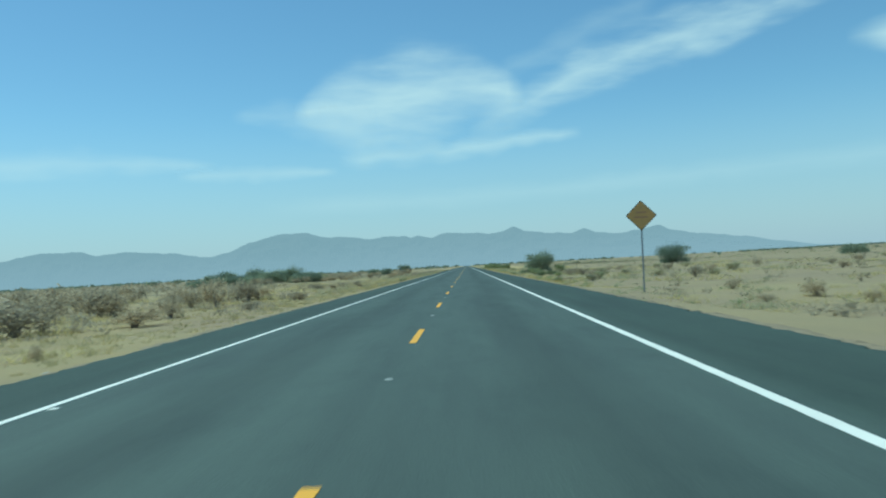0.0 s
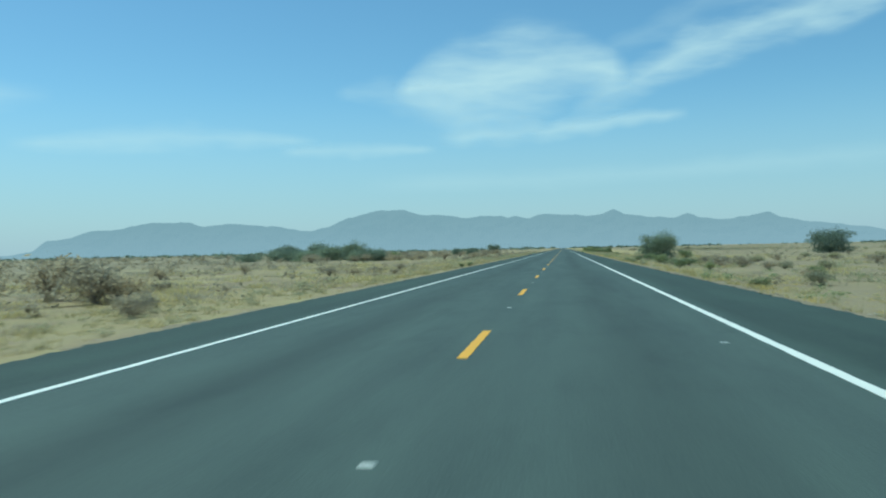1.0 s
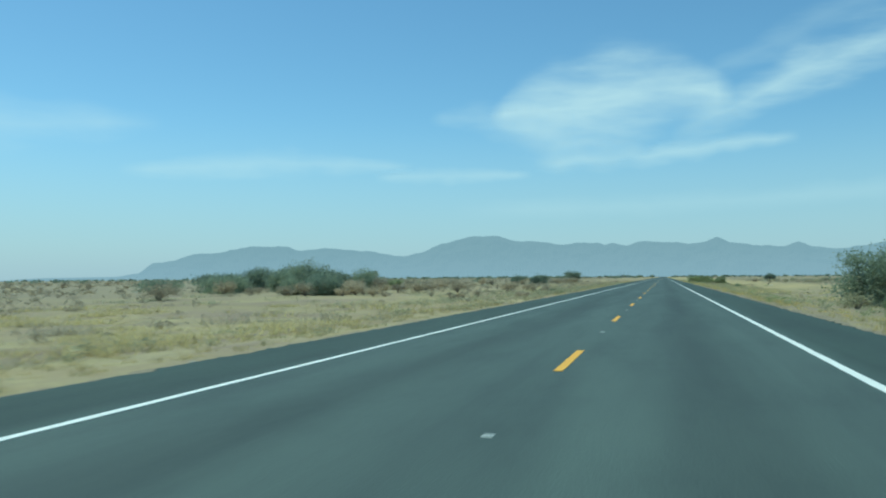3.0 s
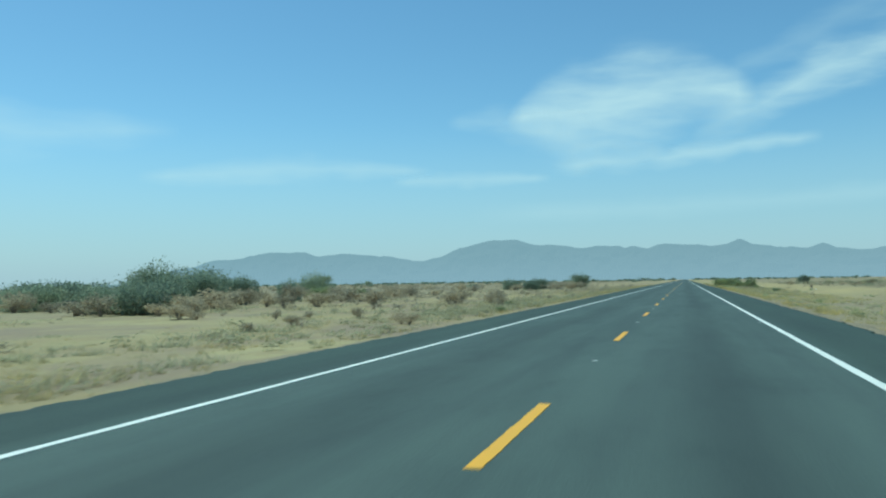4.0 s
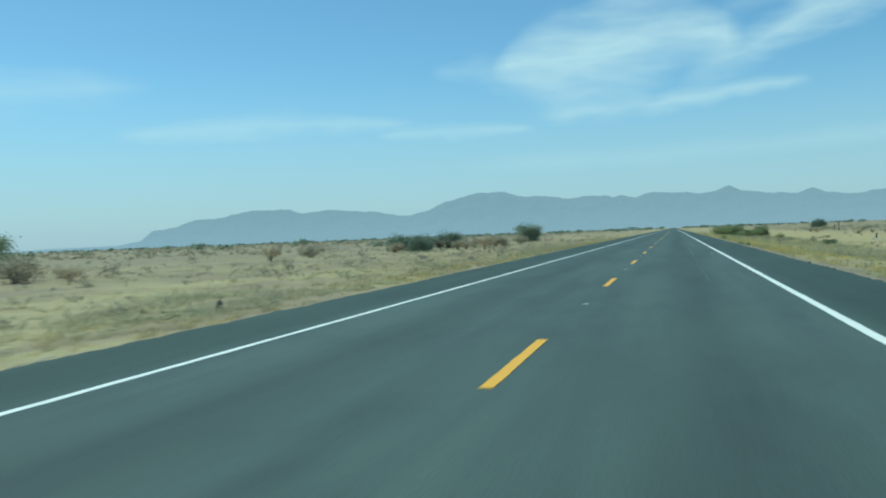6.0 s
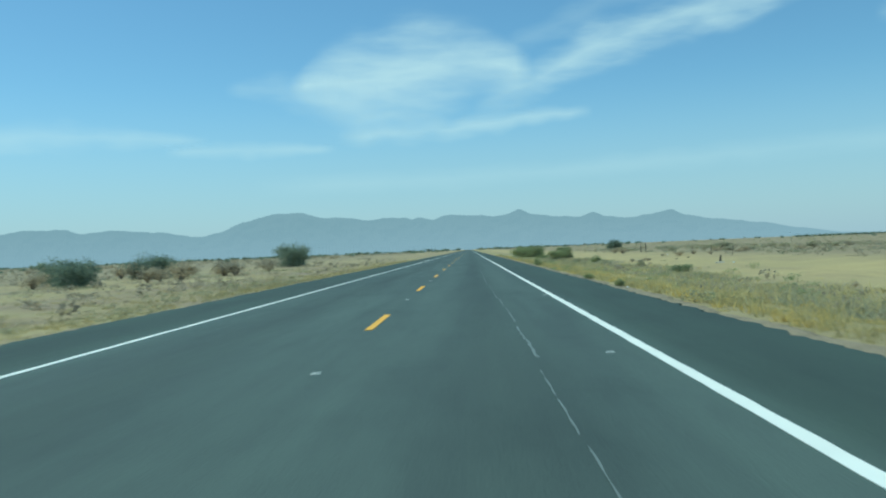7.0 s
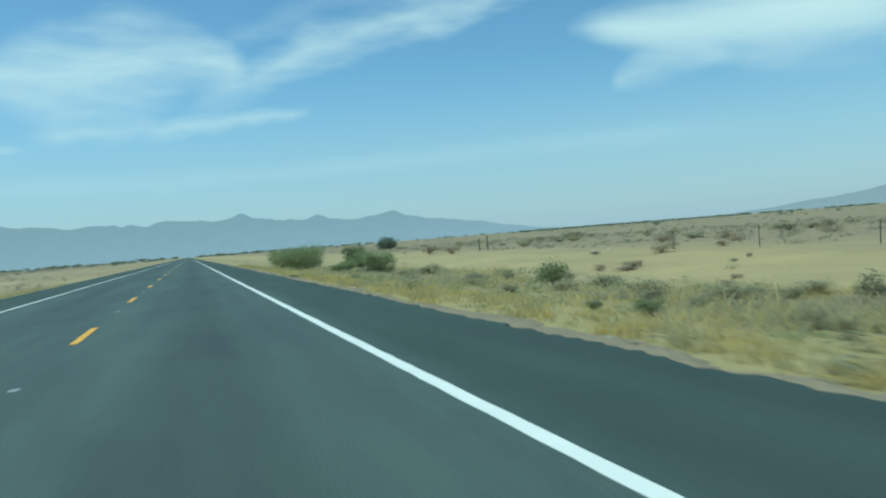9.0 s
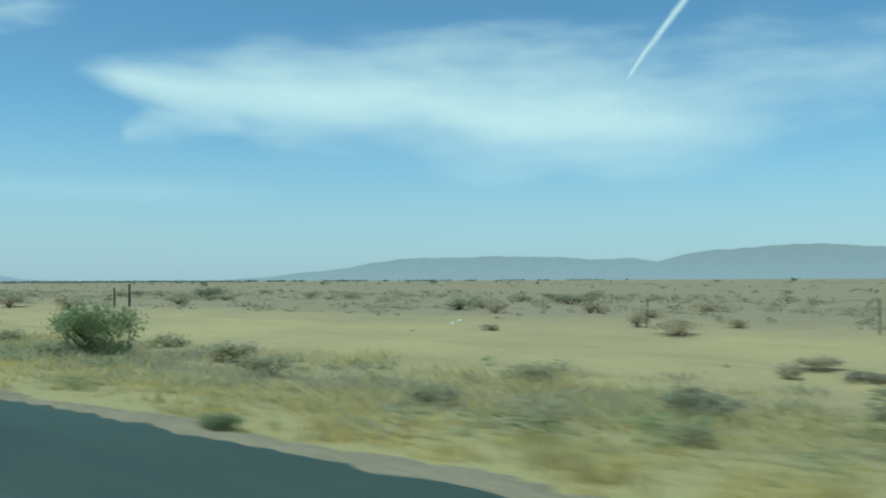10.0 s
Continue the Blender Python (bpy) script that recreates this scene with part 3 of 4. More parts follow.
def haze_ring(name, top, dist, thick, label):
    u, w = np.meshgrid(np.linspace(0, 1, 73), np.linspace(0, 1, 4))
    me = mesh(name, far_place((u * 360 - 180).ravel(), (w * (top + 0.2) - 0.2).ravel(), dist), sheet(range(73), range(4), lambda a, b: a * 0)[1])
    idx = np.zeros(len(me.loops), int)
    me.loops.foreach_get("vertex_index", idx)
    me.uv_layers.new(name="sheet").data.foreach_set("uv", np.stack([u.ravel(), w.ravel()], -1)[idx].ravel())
    return setting(name, me, painted_haze(thick), label, "sky haze")


# glowing sheets added to imitate distance haze, behind and before the mountains
haze_ring("backdrop", 12, 4790, 0.74, "pale glowing haze sheet along the horizon")
haze_ring("backdrop_near", 2.6, 4390, 0.26, "thin glowing haze sheet before the feet of the mountains")


# ---- plants ----
def leaf_cloud(seed, n, lobes, leaf, shell=0.45):
    """Small leaf blades round several lobes of (x, y, z, rx, ry, rz): uneven, with gaps."""
    r = np.random.RandomState(seed)
    lob = np.array(lobes, float)
    vol = lob[:, 3] * lob[:, 4] * lob[:, 5]
    which = r.choice(len(lob), n, p=vol / vol.sum())
    d = r.normal(size=(n, 3))
    d /= np.linalg.norm(d, axis=1)[:, None]
    rad = (shell + (1 - shell) * r.rand(n, 1) ** 0.6) * (1 + 0.13 * r.normal(size=(n, 1)))
    rad *= 1 + 0.16 * np.sin(d[:, :1] * 5 + which[:, None]) + 0.14 * np.sin(d[:, 2:] * 7 + d[:, 1:2] * 4)
    c = lob[which, :3] + d * rad * lob[which, 3:]
    c[:, 2] = np.maximum(c[:, 2], 0.03)
    a = r.normal(size=(n, 3))
    a /= np.linalg.norm(a, axis=1)[:, None]
    b = np.cross(a, r.normal(size=(n, 3)))
    b /= np.linalg.norm(b, axis=1)[:, None]
    s = leaf * r.uniform(0.6, 1.5, (n, 1))
    v = np.stack([c - a * s, c + b * s * 0.45, c + a * s, c - b * s * 0.45], 1).reshape(-1, 3)
    return v, np.arange(n * 4).reshape(-1, 4)


def tube(path, radii, sides=6):
    pts, vs, fs = [Vector(p) for p in path], [], []
    for j, p in enumerate(pts):
        way = (pts[min(j + 1, len(pts) - 1)] - pts[max(j - 1, 0)]).normalized()
        u = way.orthogonal().normalized()
        w = way.cross(u)
        for a in range(sides):
            q = p + (u * math.cos(a * math.tau / sides) + w * math.sin(a * math.tau / sides)) * radii[j]
            vs.append(tuple(q))
    for j in range(len(pts) - 1):
        for a in range(sides):
            b = (a + 1) % sides
            fs.append((j * sides + a, j * sides + b, (j + 1) * sides + b, (j + 1) * sides + a))
    fs.append(tuple(range((len(pts) - 1) * sides, len(pts) * sides)))
    return vs, fs


def stems(seed, count, reach, height, thick):
    r = random.Random(seed)
    V, F = [], []
    for _ in range(count):
        a, out, h = r.uniform(0, math.tau), r.uniform(0.3, 1) * reach, height * r.uniform(0.6, 1)
        x, y = math.cos(a), math.sin(a)
        path = [(x * 0.04 * reach, y * 0.04 * reach, -0.08), (x * out * 0.3 + r.uniform(-0.05, 0.05), y * out * 0.3, h * 0.4),
                (x * out * 0.65, y * out * 0.65 + r.uniform(-0.08, 0.08), h * 0.75), (x * out, y * out, h)]
        v, f = tube(path, [thick, thick * 0.75, thick * 0.45, thick * 0.15], 5)
        F += [[q + len(V) for q in g] for g in f]
        V += v
    return V, F


def tree_at(place, w, h, seed, n, leafmat, label):
    """A desert tree, low-branching, with an airy crown nearly down to the ground. w, h in metres."""
    r = random.Random(seed)
    base = new("desert_tree")
    v, f = stems(seed, 8, w * 0.34, h * 0.66, 0.05 + 0.008 * h)
    part("trunk", mesh("trunk", v, f), BARK, base)
    lobes = [(0, 0, h * 0.52, w * 0.37, w * 0.35, h * 0.44)]
    for _ in range(9):
        a, q = r.uniform(0, math.tau), r.uniform(0.45, 0.95)
        s = r.uniform(0.16, 0.30)
        zz = h * r.uniform(0.22, 0.74)
        lobes.append((math.cos(a) * w * 0.34 * q, math.sin(a) * w * 0.34 * q, zz, w * s * 0.8, w * s * 0.8, min(h * s * 0.95, h - zz)))
    for j in range(12):
        a, q = j * 0.52 + r.uniform(-0.2, 0.2), r.uniform(0.4, 1.0)
        lobes.append((math.cos(a) * w * 0.33 * q, math.sin(a) * w * 0.33 * q, h * 0.15, w * 0.14, w * 0.14, h * 0.17))
    for _ in range(10):
        a, q = r.uniform(0, math.tau), r.uniform(0.7, 1.15)
        lobes.append((math.cos(a) * w * 0.36 * q, math.sin(a) * w * 0.36 * q, h * r.uniform(0.3, 0.85), w * 0.10, w * 0.10, h * 0.13))
    n = int(n * 0.76)
    part("crown", quick_mesh("crown", *leaf_cloud(seed, n, lobes, (3.7 * w * h / n) ** 0.5, 0.2)), leafmat, base)
    x, y = place
    base.location = (x, y, float(ground_z(x, y)))
    base.rotation_euler = (0, 0, r.uniform(0, 6.28))
    return tagged(base, label, "tree", "roadside desert trees")


TREES = [  # x, y, width, height, leaves
    (14.0, 138.8, 6.4, 3.9, 22000), (42.3, 160.5, 8.2, 3.9, 15000),
    (-51.4, 196.6, 7.7, 4.0, 9000), (-40.0, 180.0, 5.2, 3.0, 9000), (-35.6, 166.8, 4.6, 3.6, 12000), (-48.0, 170.0, 7.5, 2.3, 9000), (-53.0, 229.0, 6.8, 3.5, 11000),
    (-81.0, 252.0, 5.4, 3.2, 6000), (-24.4, 324.0, 6.2, 3.5, 18000), (-27.3, 279.0, 5.4, 2.3, 10000), (43.0, 438.0, 5.8, 2.8, 6000), (76.0, 156.0, 7.0, 2.0, 7000),
    (-42.0, 173.5, 5.5, 2.9, 9000), (-45.5, 183.0, 6.5, 2.8, 8000), (-38.0, 175.5, 4.5, 2.7, 8000), (-44.0, 163.0, 6.0, 2.0, 8000),
    (-36.0, 188.0, 3.4, 2.2, 7000), (-56.0, 184.0, 6.5, 2.4, 7000), (-61.3, 203.0, 7.5, 3.5, 7000), (-58.0, 172.0, 7.0, 1.7, 6000), (-40.5, 187.0, 4.0, 2.7, 7000),
    (-33.0, 158.0, 4.2, 1.8, 8000), (-29.5, 157.0, 4.5, 2.1, 9000), (-33.0, 163.5, 4.6, 2.4, 8000), (-25.5, 261.0, 4.2, 2.0, 9000), (-31.0, 270.0, 5.0, 2.2, 8000),
]
for j, (x, y, w, h, n) in enumerate(TREES):
    tree_at((x, y), w, h, 100 + j, n, LEAF_GREEN, "bushy grey-green desert tree on dry sandy ground")
for j, (x, y, w, h, n) in enumerate([(9.6, 330.0, 4.2, 1.8, 11000), (13.6, 318.3, 2.7, 1.6, 11000), (13.0, 349.0, 4.6, 2.4, 9000), (18.9, 352.6, 3.6, 2.4, 7000),
                                     (12.5, 362.0, 4.5, 2.1, 6000), (15.5, 380.0, 5.0, 2.0, 6000), (17.0, 404.0, 6.0, 2.2, 6000), (16.6, 338.5, 3.0, 1.7, 8000)]):
    tree_at((x, y), w, h, 160 + j, n, LEAF_OLIVE, "bushy olive-green roadside tree beside dry grass")


def shrub_proto(seed, leafmat, n, leaf, stem_n, name):
    base = new(name)
    v, f = stems(seed, stem_n, 0.42, 0.85, 0.014)
    part("stem_clump", mesh("stem_clump", v, f), TWIG, base)
    r = random.Random(seed)
    lobes = [(0, 0, 0.45, 0.38, 0.38, 0.42)]
    for _ in range(6):
        a, q = r.uniform(0, math.tau), r.uniform(0.2, 0.34)
        lobes.append((math.cos(a) * q, math.sin(a) * q, r.uniform(0.25, 0.72), 0.2, 0.2, r.uniform(0.16, 0.28)))
    part("foliage", quick_mesh("foliage", *leaf_cloud(seed, n, lobes, leaf, 0.2)), leafmat, base)
    return base


# unit shrubs, one metre high and wide, placed by size
GREEN_SHRUBS = [  # x, y, width, height
    (16.0, 261.8, 1.8, 0.73), (9.5, 97.0, 0.95, 0.65), (9.8, 94.3, 1.0, 0.6), (10.8, 92.1, 1.35, 0.56), (8.6, 81.4, 1.1, 0.7), (10.3, 80.6, 0.9, 0.55), (11.6, 62.9, 0.95, 0.6), (7.3, 54.3, 0.8, 0.32),
    (15.6, 296.4, 1.45, 1.1), (6.68, 266.7, 0.62, 0.42),
    (6.3, 263.1, 0.50, 0.27), (6.3, 262.4, 0.52, 0.30), (6.4, 261.4, 0.50, 0.30), (6.05, 230.4, 0.41, 0.28), (6.05, 236.6, 0.50, 0.25),
    (10.0, 104.9, 1.76, 0.93), (6.7, 93.8, 0.67, 0.30), (7.0, 103.6, 0.77, 0.30),
    (-6.2, 90.4, 0.62, 0.35), (-6.3, 86.2, 0.46, 0.37), (-6.9, 153.5, 0.60, 0.31), (-9.2, 166.1, 0.80, 0.39),
    (6.1, 302.8, 0.50, 0.18), (8.4, 279.5, 0.42, 0.2), (8.85, 278.4, 0.56, 0.3), (11.0, 125.0, 1.6, 0.9),
    (9.2, 118.0, 1.1, 0.55), (17.0, 136.0, 2.4, 1.4), (11.5, 322.0, 1.3, 0.8), (12.6, 324.5, 1.6, 1.0), (10.4, 336.0, 2.0, 1.1),
]
GREY_SHRUBS = [
    (-11.4, 27.6, 2.3, 0.84), (-16.8, 46.4, 1.4, 1.0), (-13.0, 42.5, 1.9, 1.4), (-9.8, 37.4, 1.4, 0.5), (-7.8, 14.3, 0.4, 0.4), (12.8, 25.8, 1.2, 0.57),
    (12.7, 34.0, 0.75, 0.45), (10.6, 24.3, 0.75, 0.33), (12.6, 21.6, 0.7, 0.41), (-13.6, 51.2, 2.2, 1.6), (-8.9, 45.1, 1.1, 0.6), (-16.2, 60.3, 1.3, 0.55),
    (-14.1, 78.9, 2.0, 0.7), (-12.9, 80.1, 1.25, 0.53), (-10.1, 80.1, 1.05, 0.43), (-22.6, 85.2, 1.2, 0.9), (-16.7, 87.7, 0.8, 0.6), (-24.3, 170.0, 2.9, 1.2),
    (-19.9, 170.0, 2.7, 1.3), (-15.3, 176.5, 2.5, 1.3), (-25.6, 167.4, 1.9, 1.1), (-27.0, 181.8, 1.9, 1.4), (-14.9, 185.7, 1.8, 0.9), (-13.0, 144.7, 0.9, 0.45),
    (-17.2, 150.7, 0.65, 0.5), (-15.8, 151.5, 0.75, 0.4), (-13.6, 152.2, 1.1, 0.6), (-8.8, 144.9, 0.95, 0.5), (-20.9, 149.8, 1.1, 0.45), (-12.8, 140.7, 0.7, 0.35),
    (-14.4, 26.7, 1.83, 1.45), (-14.8, 53.0, 2.22, 1.20), (-9.5, 46.4, 1.32, 0.57), (-12.0, 33.0, 1.5, 0.9), (-18.0, 40.0, 2.2, 1.3),
    (-21.0, 31.0, 2.0, 1.2), (17.1, 55.3, 1.42, 0.91), (14.0, 37.7, 0.91, 0.40), (7.8, 56.2, 0.81, 0.36), (-11.9, 90.9, 1.06, 0.63),
    (-34.6, 138.5, 3.08, 1.54), (-33.8, 184.5, 2.70, 1.93), (-15.0, 172.5, 1.9, 1.2), (-10.0, 167.7, 1.34, 0.96), (-13.5, 145.2, 0.82, 0.41),
    (-8.3, 144.4, 1.00, 0.45), (-15.3, 175.4, 1.83, 1.16), (-12.5, 174.8, 1.35, 0.68), (-14.1, 184.7, 1.64, 1.06),
    (38.7, 316.1, 1.89, 0.72), (36.1, 320.1, 1.78, 0.67), (56.9, 325.3, 1.78, 0.78),
    (20.7, 302.0, 0.8, 0.4), (21.3, 300.5, 1.6, 0.22), (30.1, 309.7, 1.0, 0.55), (26.1, 297.7, 0.4, 0.22), (20.4, 291.3, 0.7, 0.18), (18.6, 285.7, 1.0, 0.12), (19.4, 284.4, 0.9, 0.12),
    (28.5, 348.2, 2.4, 1.0), (28.6, 357.0, 2.6, 1.1), (36.7, 311.9, 1.9, 0.42), (31.2, 306.3, 1.2, 0.38), (27.6, 307.2, 1.75, 0.6), (44.7, 312.0, 2.6, 0.5), (27.3, 314.4, 1.0, 0.24), (24.6, 296.8, 0.5, 0.16), (19.2, 290.2, 0.6, 0.16), (22.5, 301.8, 1.4, 0.36),
    (11.8, 294.3, 0.57, 0.20), (-26.0, 62.0, 2.0, 1.0), (-33.0, 80.0, 2.4, 1.2), (-24.0, 75.0, 1.6, 0.9),
    (-29.0, 160.0, 2.4, 1.3), (-18.1, 260.8, 2.31, 1.64), (-21.5, 266.0, 2.2, 1.2), (-33.0, 172.0, 2.6, 1.4), (-27.0, 178.0, 2.0, 1.1), (-22.0, 150.0, 1.8, 0.8), (-42.0, 160.0, 3.0, 1.6),
]


def thicket(count, x0, x1, y0, y1, seed, flat=(0.42, 0.62)):
    """Rows for a patch of brush where the shrubs stand close together."""
    r = random.Random(seed)
    out = []
    for _ in range(count):
        w = r.uniform(1.4, 3.2)
        out.append((round(r.uniform(x0, x1), 1), round(r.uniform(y0, y1), 1), w, w * r.uniform(*flat)))
    return out


GREY_SHRUBS += thicket(34, -47, -27, 158, 216, 1) + thicket(22, -34, -13, 22, 66, 2) + thicket(16, -34, -20, 240, 300, 3)
GREY_SHRUBS += [(x, y, w * 0.62, h * 0.62) for x, y, w, h in thicket(22, 11, 40, 55, 145, 9, (0.4, 0.56))]
GREY_SHRUBS += thicket(24, -36, -25, 152, 188, 8, (0.42, 0.6))
GREEN_SHRUBS += thicket(9, -50, -32, 164, 214, 4)


def plant(rows, name, mats, label, group, n, leaf):
    protos = {}
    for j, (x, y, w, h) in enumerate(rows):
        kind = j % 3
        m = Matrix.Translation((x, y, float(ground_z(x, y)))) @ Matrix.Rotation(j * 2.4, 4, "Z") @ Matrix.Diagonal((w * 1.05, w * 1.05, h * 1.05, 1))
        if kind in protos:
            ob = copy_thing(protos[kind], m)
            ob.matrix_basis = m
        else:
            ob = protos[kind] = shrub_proto(40 + kind + len(rows), mats, n, leaf, 9, name)
            ob.matrix_basis = m
        tagged(ob, label, "shrub", group)


plant(GREEN_SHRUBS, "green_shrub", LEAF_OLIVE, "small olive-green desert shrub in dry grass", "green roadside shrubs", 1800, 0.034)
PALE_SHRUBS = [(x, y, w * 0.6, h * 0.6) for x, y, w, h in thicket(26, 9.5, 32, 58, 142, 10, (0.38, 0.52))] + [  # rounded brush in the swale and behind the fence line
    (14.9, 284.0, 2.1, 0.64), (10.6, 276.7, 0.62, 0.42), (9.8, 275.3, 0.58, 0.38), (18.0, 284.9, 1.3, 0.46), (17.8, 282.7, 0.9, 0.8), (11.1, 279.2, 0.4, 0.24),
    (13.0, 283.0, 0.8, 0.36), (12.2, 281.9, 0.5, 0.28), (16.2, 302.6, 0.8, 0.45), (50.3, 363.8, 4.5, 1.3), (36.9, 348.6, 2.4, 0.7),
    (12.4, 284.2, 0.9, 0.36), (14.6, 288.0, 1.9, 0.60), (13.4, 291.0, 1.2, 0.44), (15.8, 292.5, 1.7, 0.56), (12.6, 297.5, 1.3, 0.40), (17.0, 299.0, 1.9, 0.64),
    (14.2, 301.5, 1.6, 0.48), (12.0, 305.0, 1.2, 0.40), (17.6, 306.5, 1.5, 0.48), (13.6, 311.0, 1.8, 0.56), (16.2, 315.5, 2.0, 0.64), (12.4, 318.0, 1.4, 0.48),
    (11.2, 290.0, 0.8, 0.32), (10.6, 300.5, 0.9, 0.32), (18.4, 322.0, 1.8, 0.56), (15.0, 327.0, 2.0, 0.64), (16.8, 284.6, 1.1, 0.40),
] + thicket(16, 36, 62, 305, 400, 6, (0.2, 0.3)) + thicket(14, 40, 80, 318, 440, 7, (0.2, 0.3))
plant(PALE_SHRUBS, "brush_shrub", LEAF_PALE, "rounded pale grey-green desert brush on sand", "pale brush shrubs", 950, 0.0365)
plant(GREY_SHRUBS, "grey_shrub", LEAF_GREY, "grey-brown leafless twiggy desert shrub on sand", "grey desert shrubs", 800, 0.038)


def joined(protos, spots, seed):
    """Copies of a few small (verts, faces) at spots of (x, y, width, height), joined into one mesh."""
    r = np.random.RandomState(seed)
    V, F, at = [], [], 0
    for x, y, w, h in spots:
        v, f = protos[r.randint(len(protos))]
        a = r.uniform(0, 6.28)
        c, s = np.cos(a), np.sin(a)
        q = np.stack([(v[:, 0] * c - v[:, 1] * s) * w + x, (v[:, 0] * s + v[:, 1] * c) * w + y, v[:, 2] * h + float(ground_z(x, y)) - 0.02], -1)
        V.append(q)
        F.append(f + at)
        at += len(q)
    return np.concatenate(V), np.concatenate(F)


def clump(seed, n, leaf):
    r = random.Random(seed)
    lobes = [(r.uniform(-0.25, 0.25), r.uniform(-0.25, 0.25), r.uniform(0.2, 0.6), 0.3, 0.3, 0.32) for _ in range(5)]
    return leaf_cloud(seed, n, lobes, leaf, 0.2)


rs = np.random.RandomState(11)


def scatter(n, x0, x1, y0, y1, w0, w1, flat, keep=None):
    out = []
    while len(out) < n:
        x, y = rs.uniform(x0, x1), rs.uniform(y0, y1)
        if abs(x) < 6.05 or (keep and not keep(x, y)):
            continue
        w = w0 * (w1 / w0) ** (rs.rand() ** 1.6)
        out.append((x, y, w, w * rs.uniform(*flat)))
    return out


def patchy(x, y):
    return noise.noise(Vector((x * 0.045, y * 0.03, 0.5))) > rs.uniform(-0.45, 0.35)


def open_sand(x, y):
    """The pale bare field east of the road stays nearly empty."""
    return not (18 < x < 29 and 225 < y < 350) or rs.rand() < 0.06


small = [clump(s, 46, 0.095) for s in range(5)]
coarse = [clump(20 + s, 22, 0.185) for s in range(5)]
near_w = scatter(1800, -85, -9.5, 0, 400, 0.35, 1.7, (0.4, 0.75), patchy)
near_e = scatter(1300, 8.5, 85, 10, 420, 0.3, 1.5, (0.35, 0.7), lambda x, y: patchy(x, y) and open_sand(x, y))
setting("grey_scrub_west", quick_mesh("grey_scrub", *joined(small, near_w, 1)), LEAF_GREY, "grey-brown low desert scrub on sand", "scrub", "stuff")
setting("grey_scrub_east", quick_mesh("grey_scrub", *joined(small, near_e, 2)), LEAF_GREY, "grey-brown low desert scrub on sand", "scrub", "stuff")
mid_w = scatter(3500, -420, -45, 60, 1000, 0.9, 3.0, (0.35, 0.65), patchy)
mid_e = scatter(2000, 48, 420, 60, 1000, 0.8, 2.4, (0.2, 0.36), patchy)
setting("far_scrub_west", quick_mesh("far_scrub", *joined(coarse, mid_w, 3)), LEAF_GREY, "far grey-brown desert scrub", "scrub", "stuff")
setting("far_scrub_east", quick_mesh("far_scrub", *joined(coarse, mid_e, 4)), LEAF_PALE, "far grey-brown desert scrub", "scrub", "stuff")
green = scatter(360, -600, 500, 260, 1500, 2.2, 7.0, (0.35, 0.6), lambda x, y: x < -22 or (x > 140 and rs.rand() < 0.3))
setting("far_green_bushes", quick_mesh("far_green_bushes", *joined([clump(50 + s, 60, 0.12) for s in range(5)], green, 5)), LEAF_GREEN,
        "far dark green desert bushes along the horizon", "bushes", "stuff")
line = [(rs.uniform(-1500, 1500), rs.uniform(1300, 2600), w, w * rs.uniform(0.3, 0.5)) for w in rs.uniform(5, 13, 1200)]
line = [q for q in line if q[0] < -22 or 22 < q[0] < 330 or (q[0] > 330 and rs.rand() < 0.12)]
line += [(-75, 1750, 30, 8), (-42, 1750, 20, 7), (-22, 1850, 12, 6), (24, 1850, 14, 6), (60, 1800, 26, 6)]
setting("horizon_bushes", quick_mesh("horizon_bushes", *joined([clump(60 + s, 32, 0.18) for s in range(4)], line, 6)), LEAF_GREEN,
        "dark line of far bushes on the horizon", "bushes", "stuff")


def tuft(seed, blades, loose=0.22, wide=0.02):
    r = np.random.RandomState(seed)
    a, lean, h = r.uniform(0, 6.28, blades), r.uniform(0.1, 0.75, blades), r.uniform(0.5, 1.0, blades)
    bx, by = r.normal(0, loose, blades), r.normal(0, loose, blades)
    tx, ty = bx + np.cos(a) * lean * 0.6, by + np.sin(a) * lean * 0.6
    px, py = -np.sin(a) * wide, np.cos(a) * wide
    v = np.stack([np.stack([bx - px, by - py, a * 0], -1), np.stack([bx + px, by + py, a * 0], -1),
                  np.stack([tx, ty, h], -1)], 1).reshape(-1, 3)
    return v, np.arange(blades * 3).reshape(-1, 3)


tufts = [tuft(s, 22) for s in range(6)]


def verge_grass(x, y):
    deep = 6.5 + 4.0 * noise.noise(Vector((3.0, y * 0.06, 0)))
    if x < 6.35 + 0.25 * noise.noise(Vector((5.0, y * 0.4, 2.0))):
        return rs.rand() < 0.12
    if y < 215:
        deep *= 0.45
        if rs.rand() < 0.7:
            return False
    return rs.rand() < math.exp(-((x - 6.0) / deep) ** 2) * (0.5 + 0.9 * (noise.noise(Vector((x * 0.25, y * 0.12, 7))) > -0.15))


grass_e = scatter(11000, 6.05, 21.0, 40, 352, 0.22, 0.75, (0.22, 0.5), verge_grass)
grass_e = [(x, y, w, h * (1.0 if x < 7.3 else 0.62)) for x, y, w, h in grass_e]
grass_w = scatter(6500, -22, -6.2, 5, 330, 0.22, 0.65, (0.22, 0.45), lambda x, y: patchy(x, y) and rs.rand() < math.exp(-((-6 - x) / 9) ** 2))
grass_w += scatter(1100, -8.8, -6.15, 60, 330, 0.25, 0.7, (0.25, 0.5), lambda x, y: noise.noise(Vector((x * 0.3, y * 0.11, 31))) > rs.uniform(-0.3, 0.2))
setting("dry_grass_east", quick_mesh("dry_grass", *joined(tufts, grass_e[::3], 7)), STRAW, "yellow dry grass tufts along the verge", "grass", "stuff")
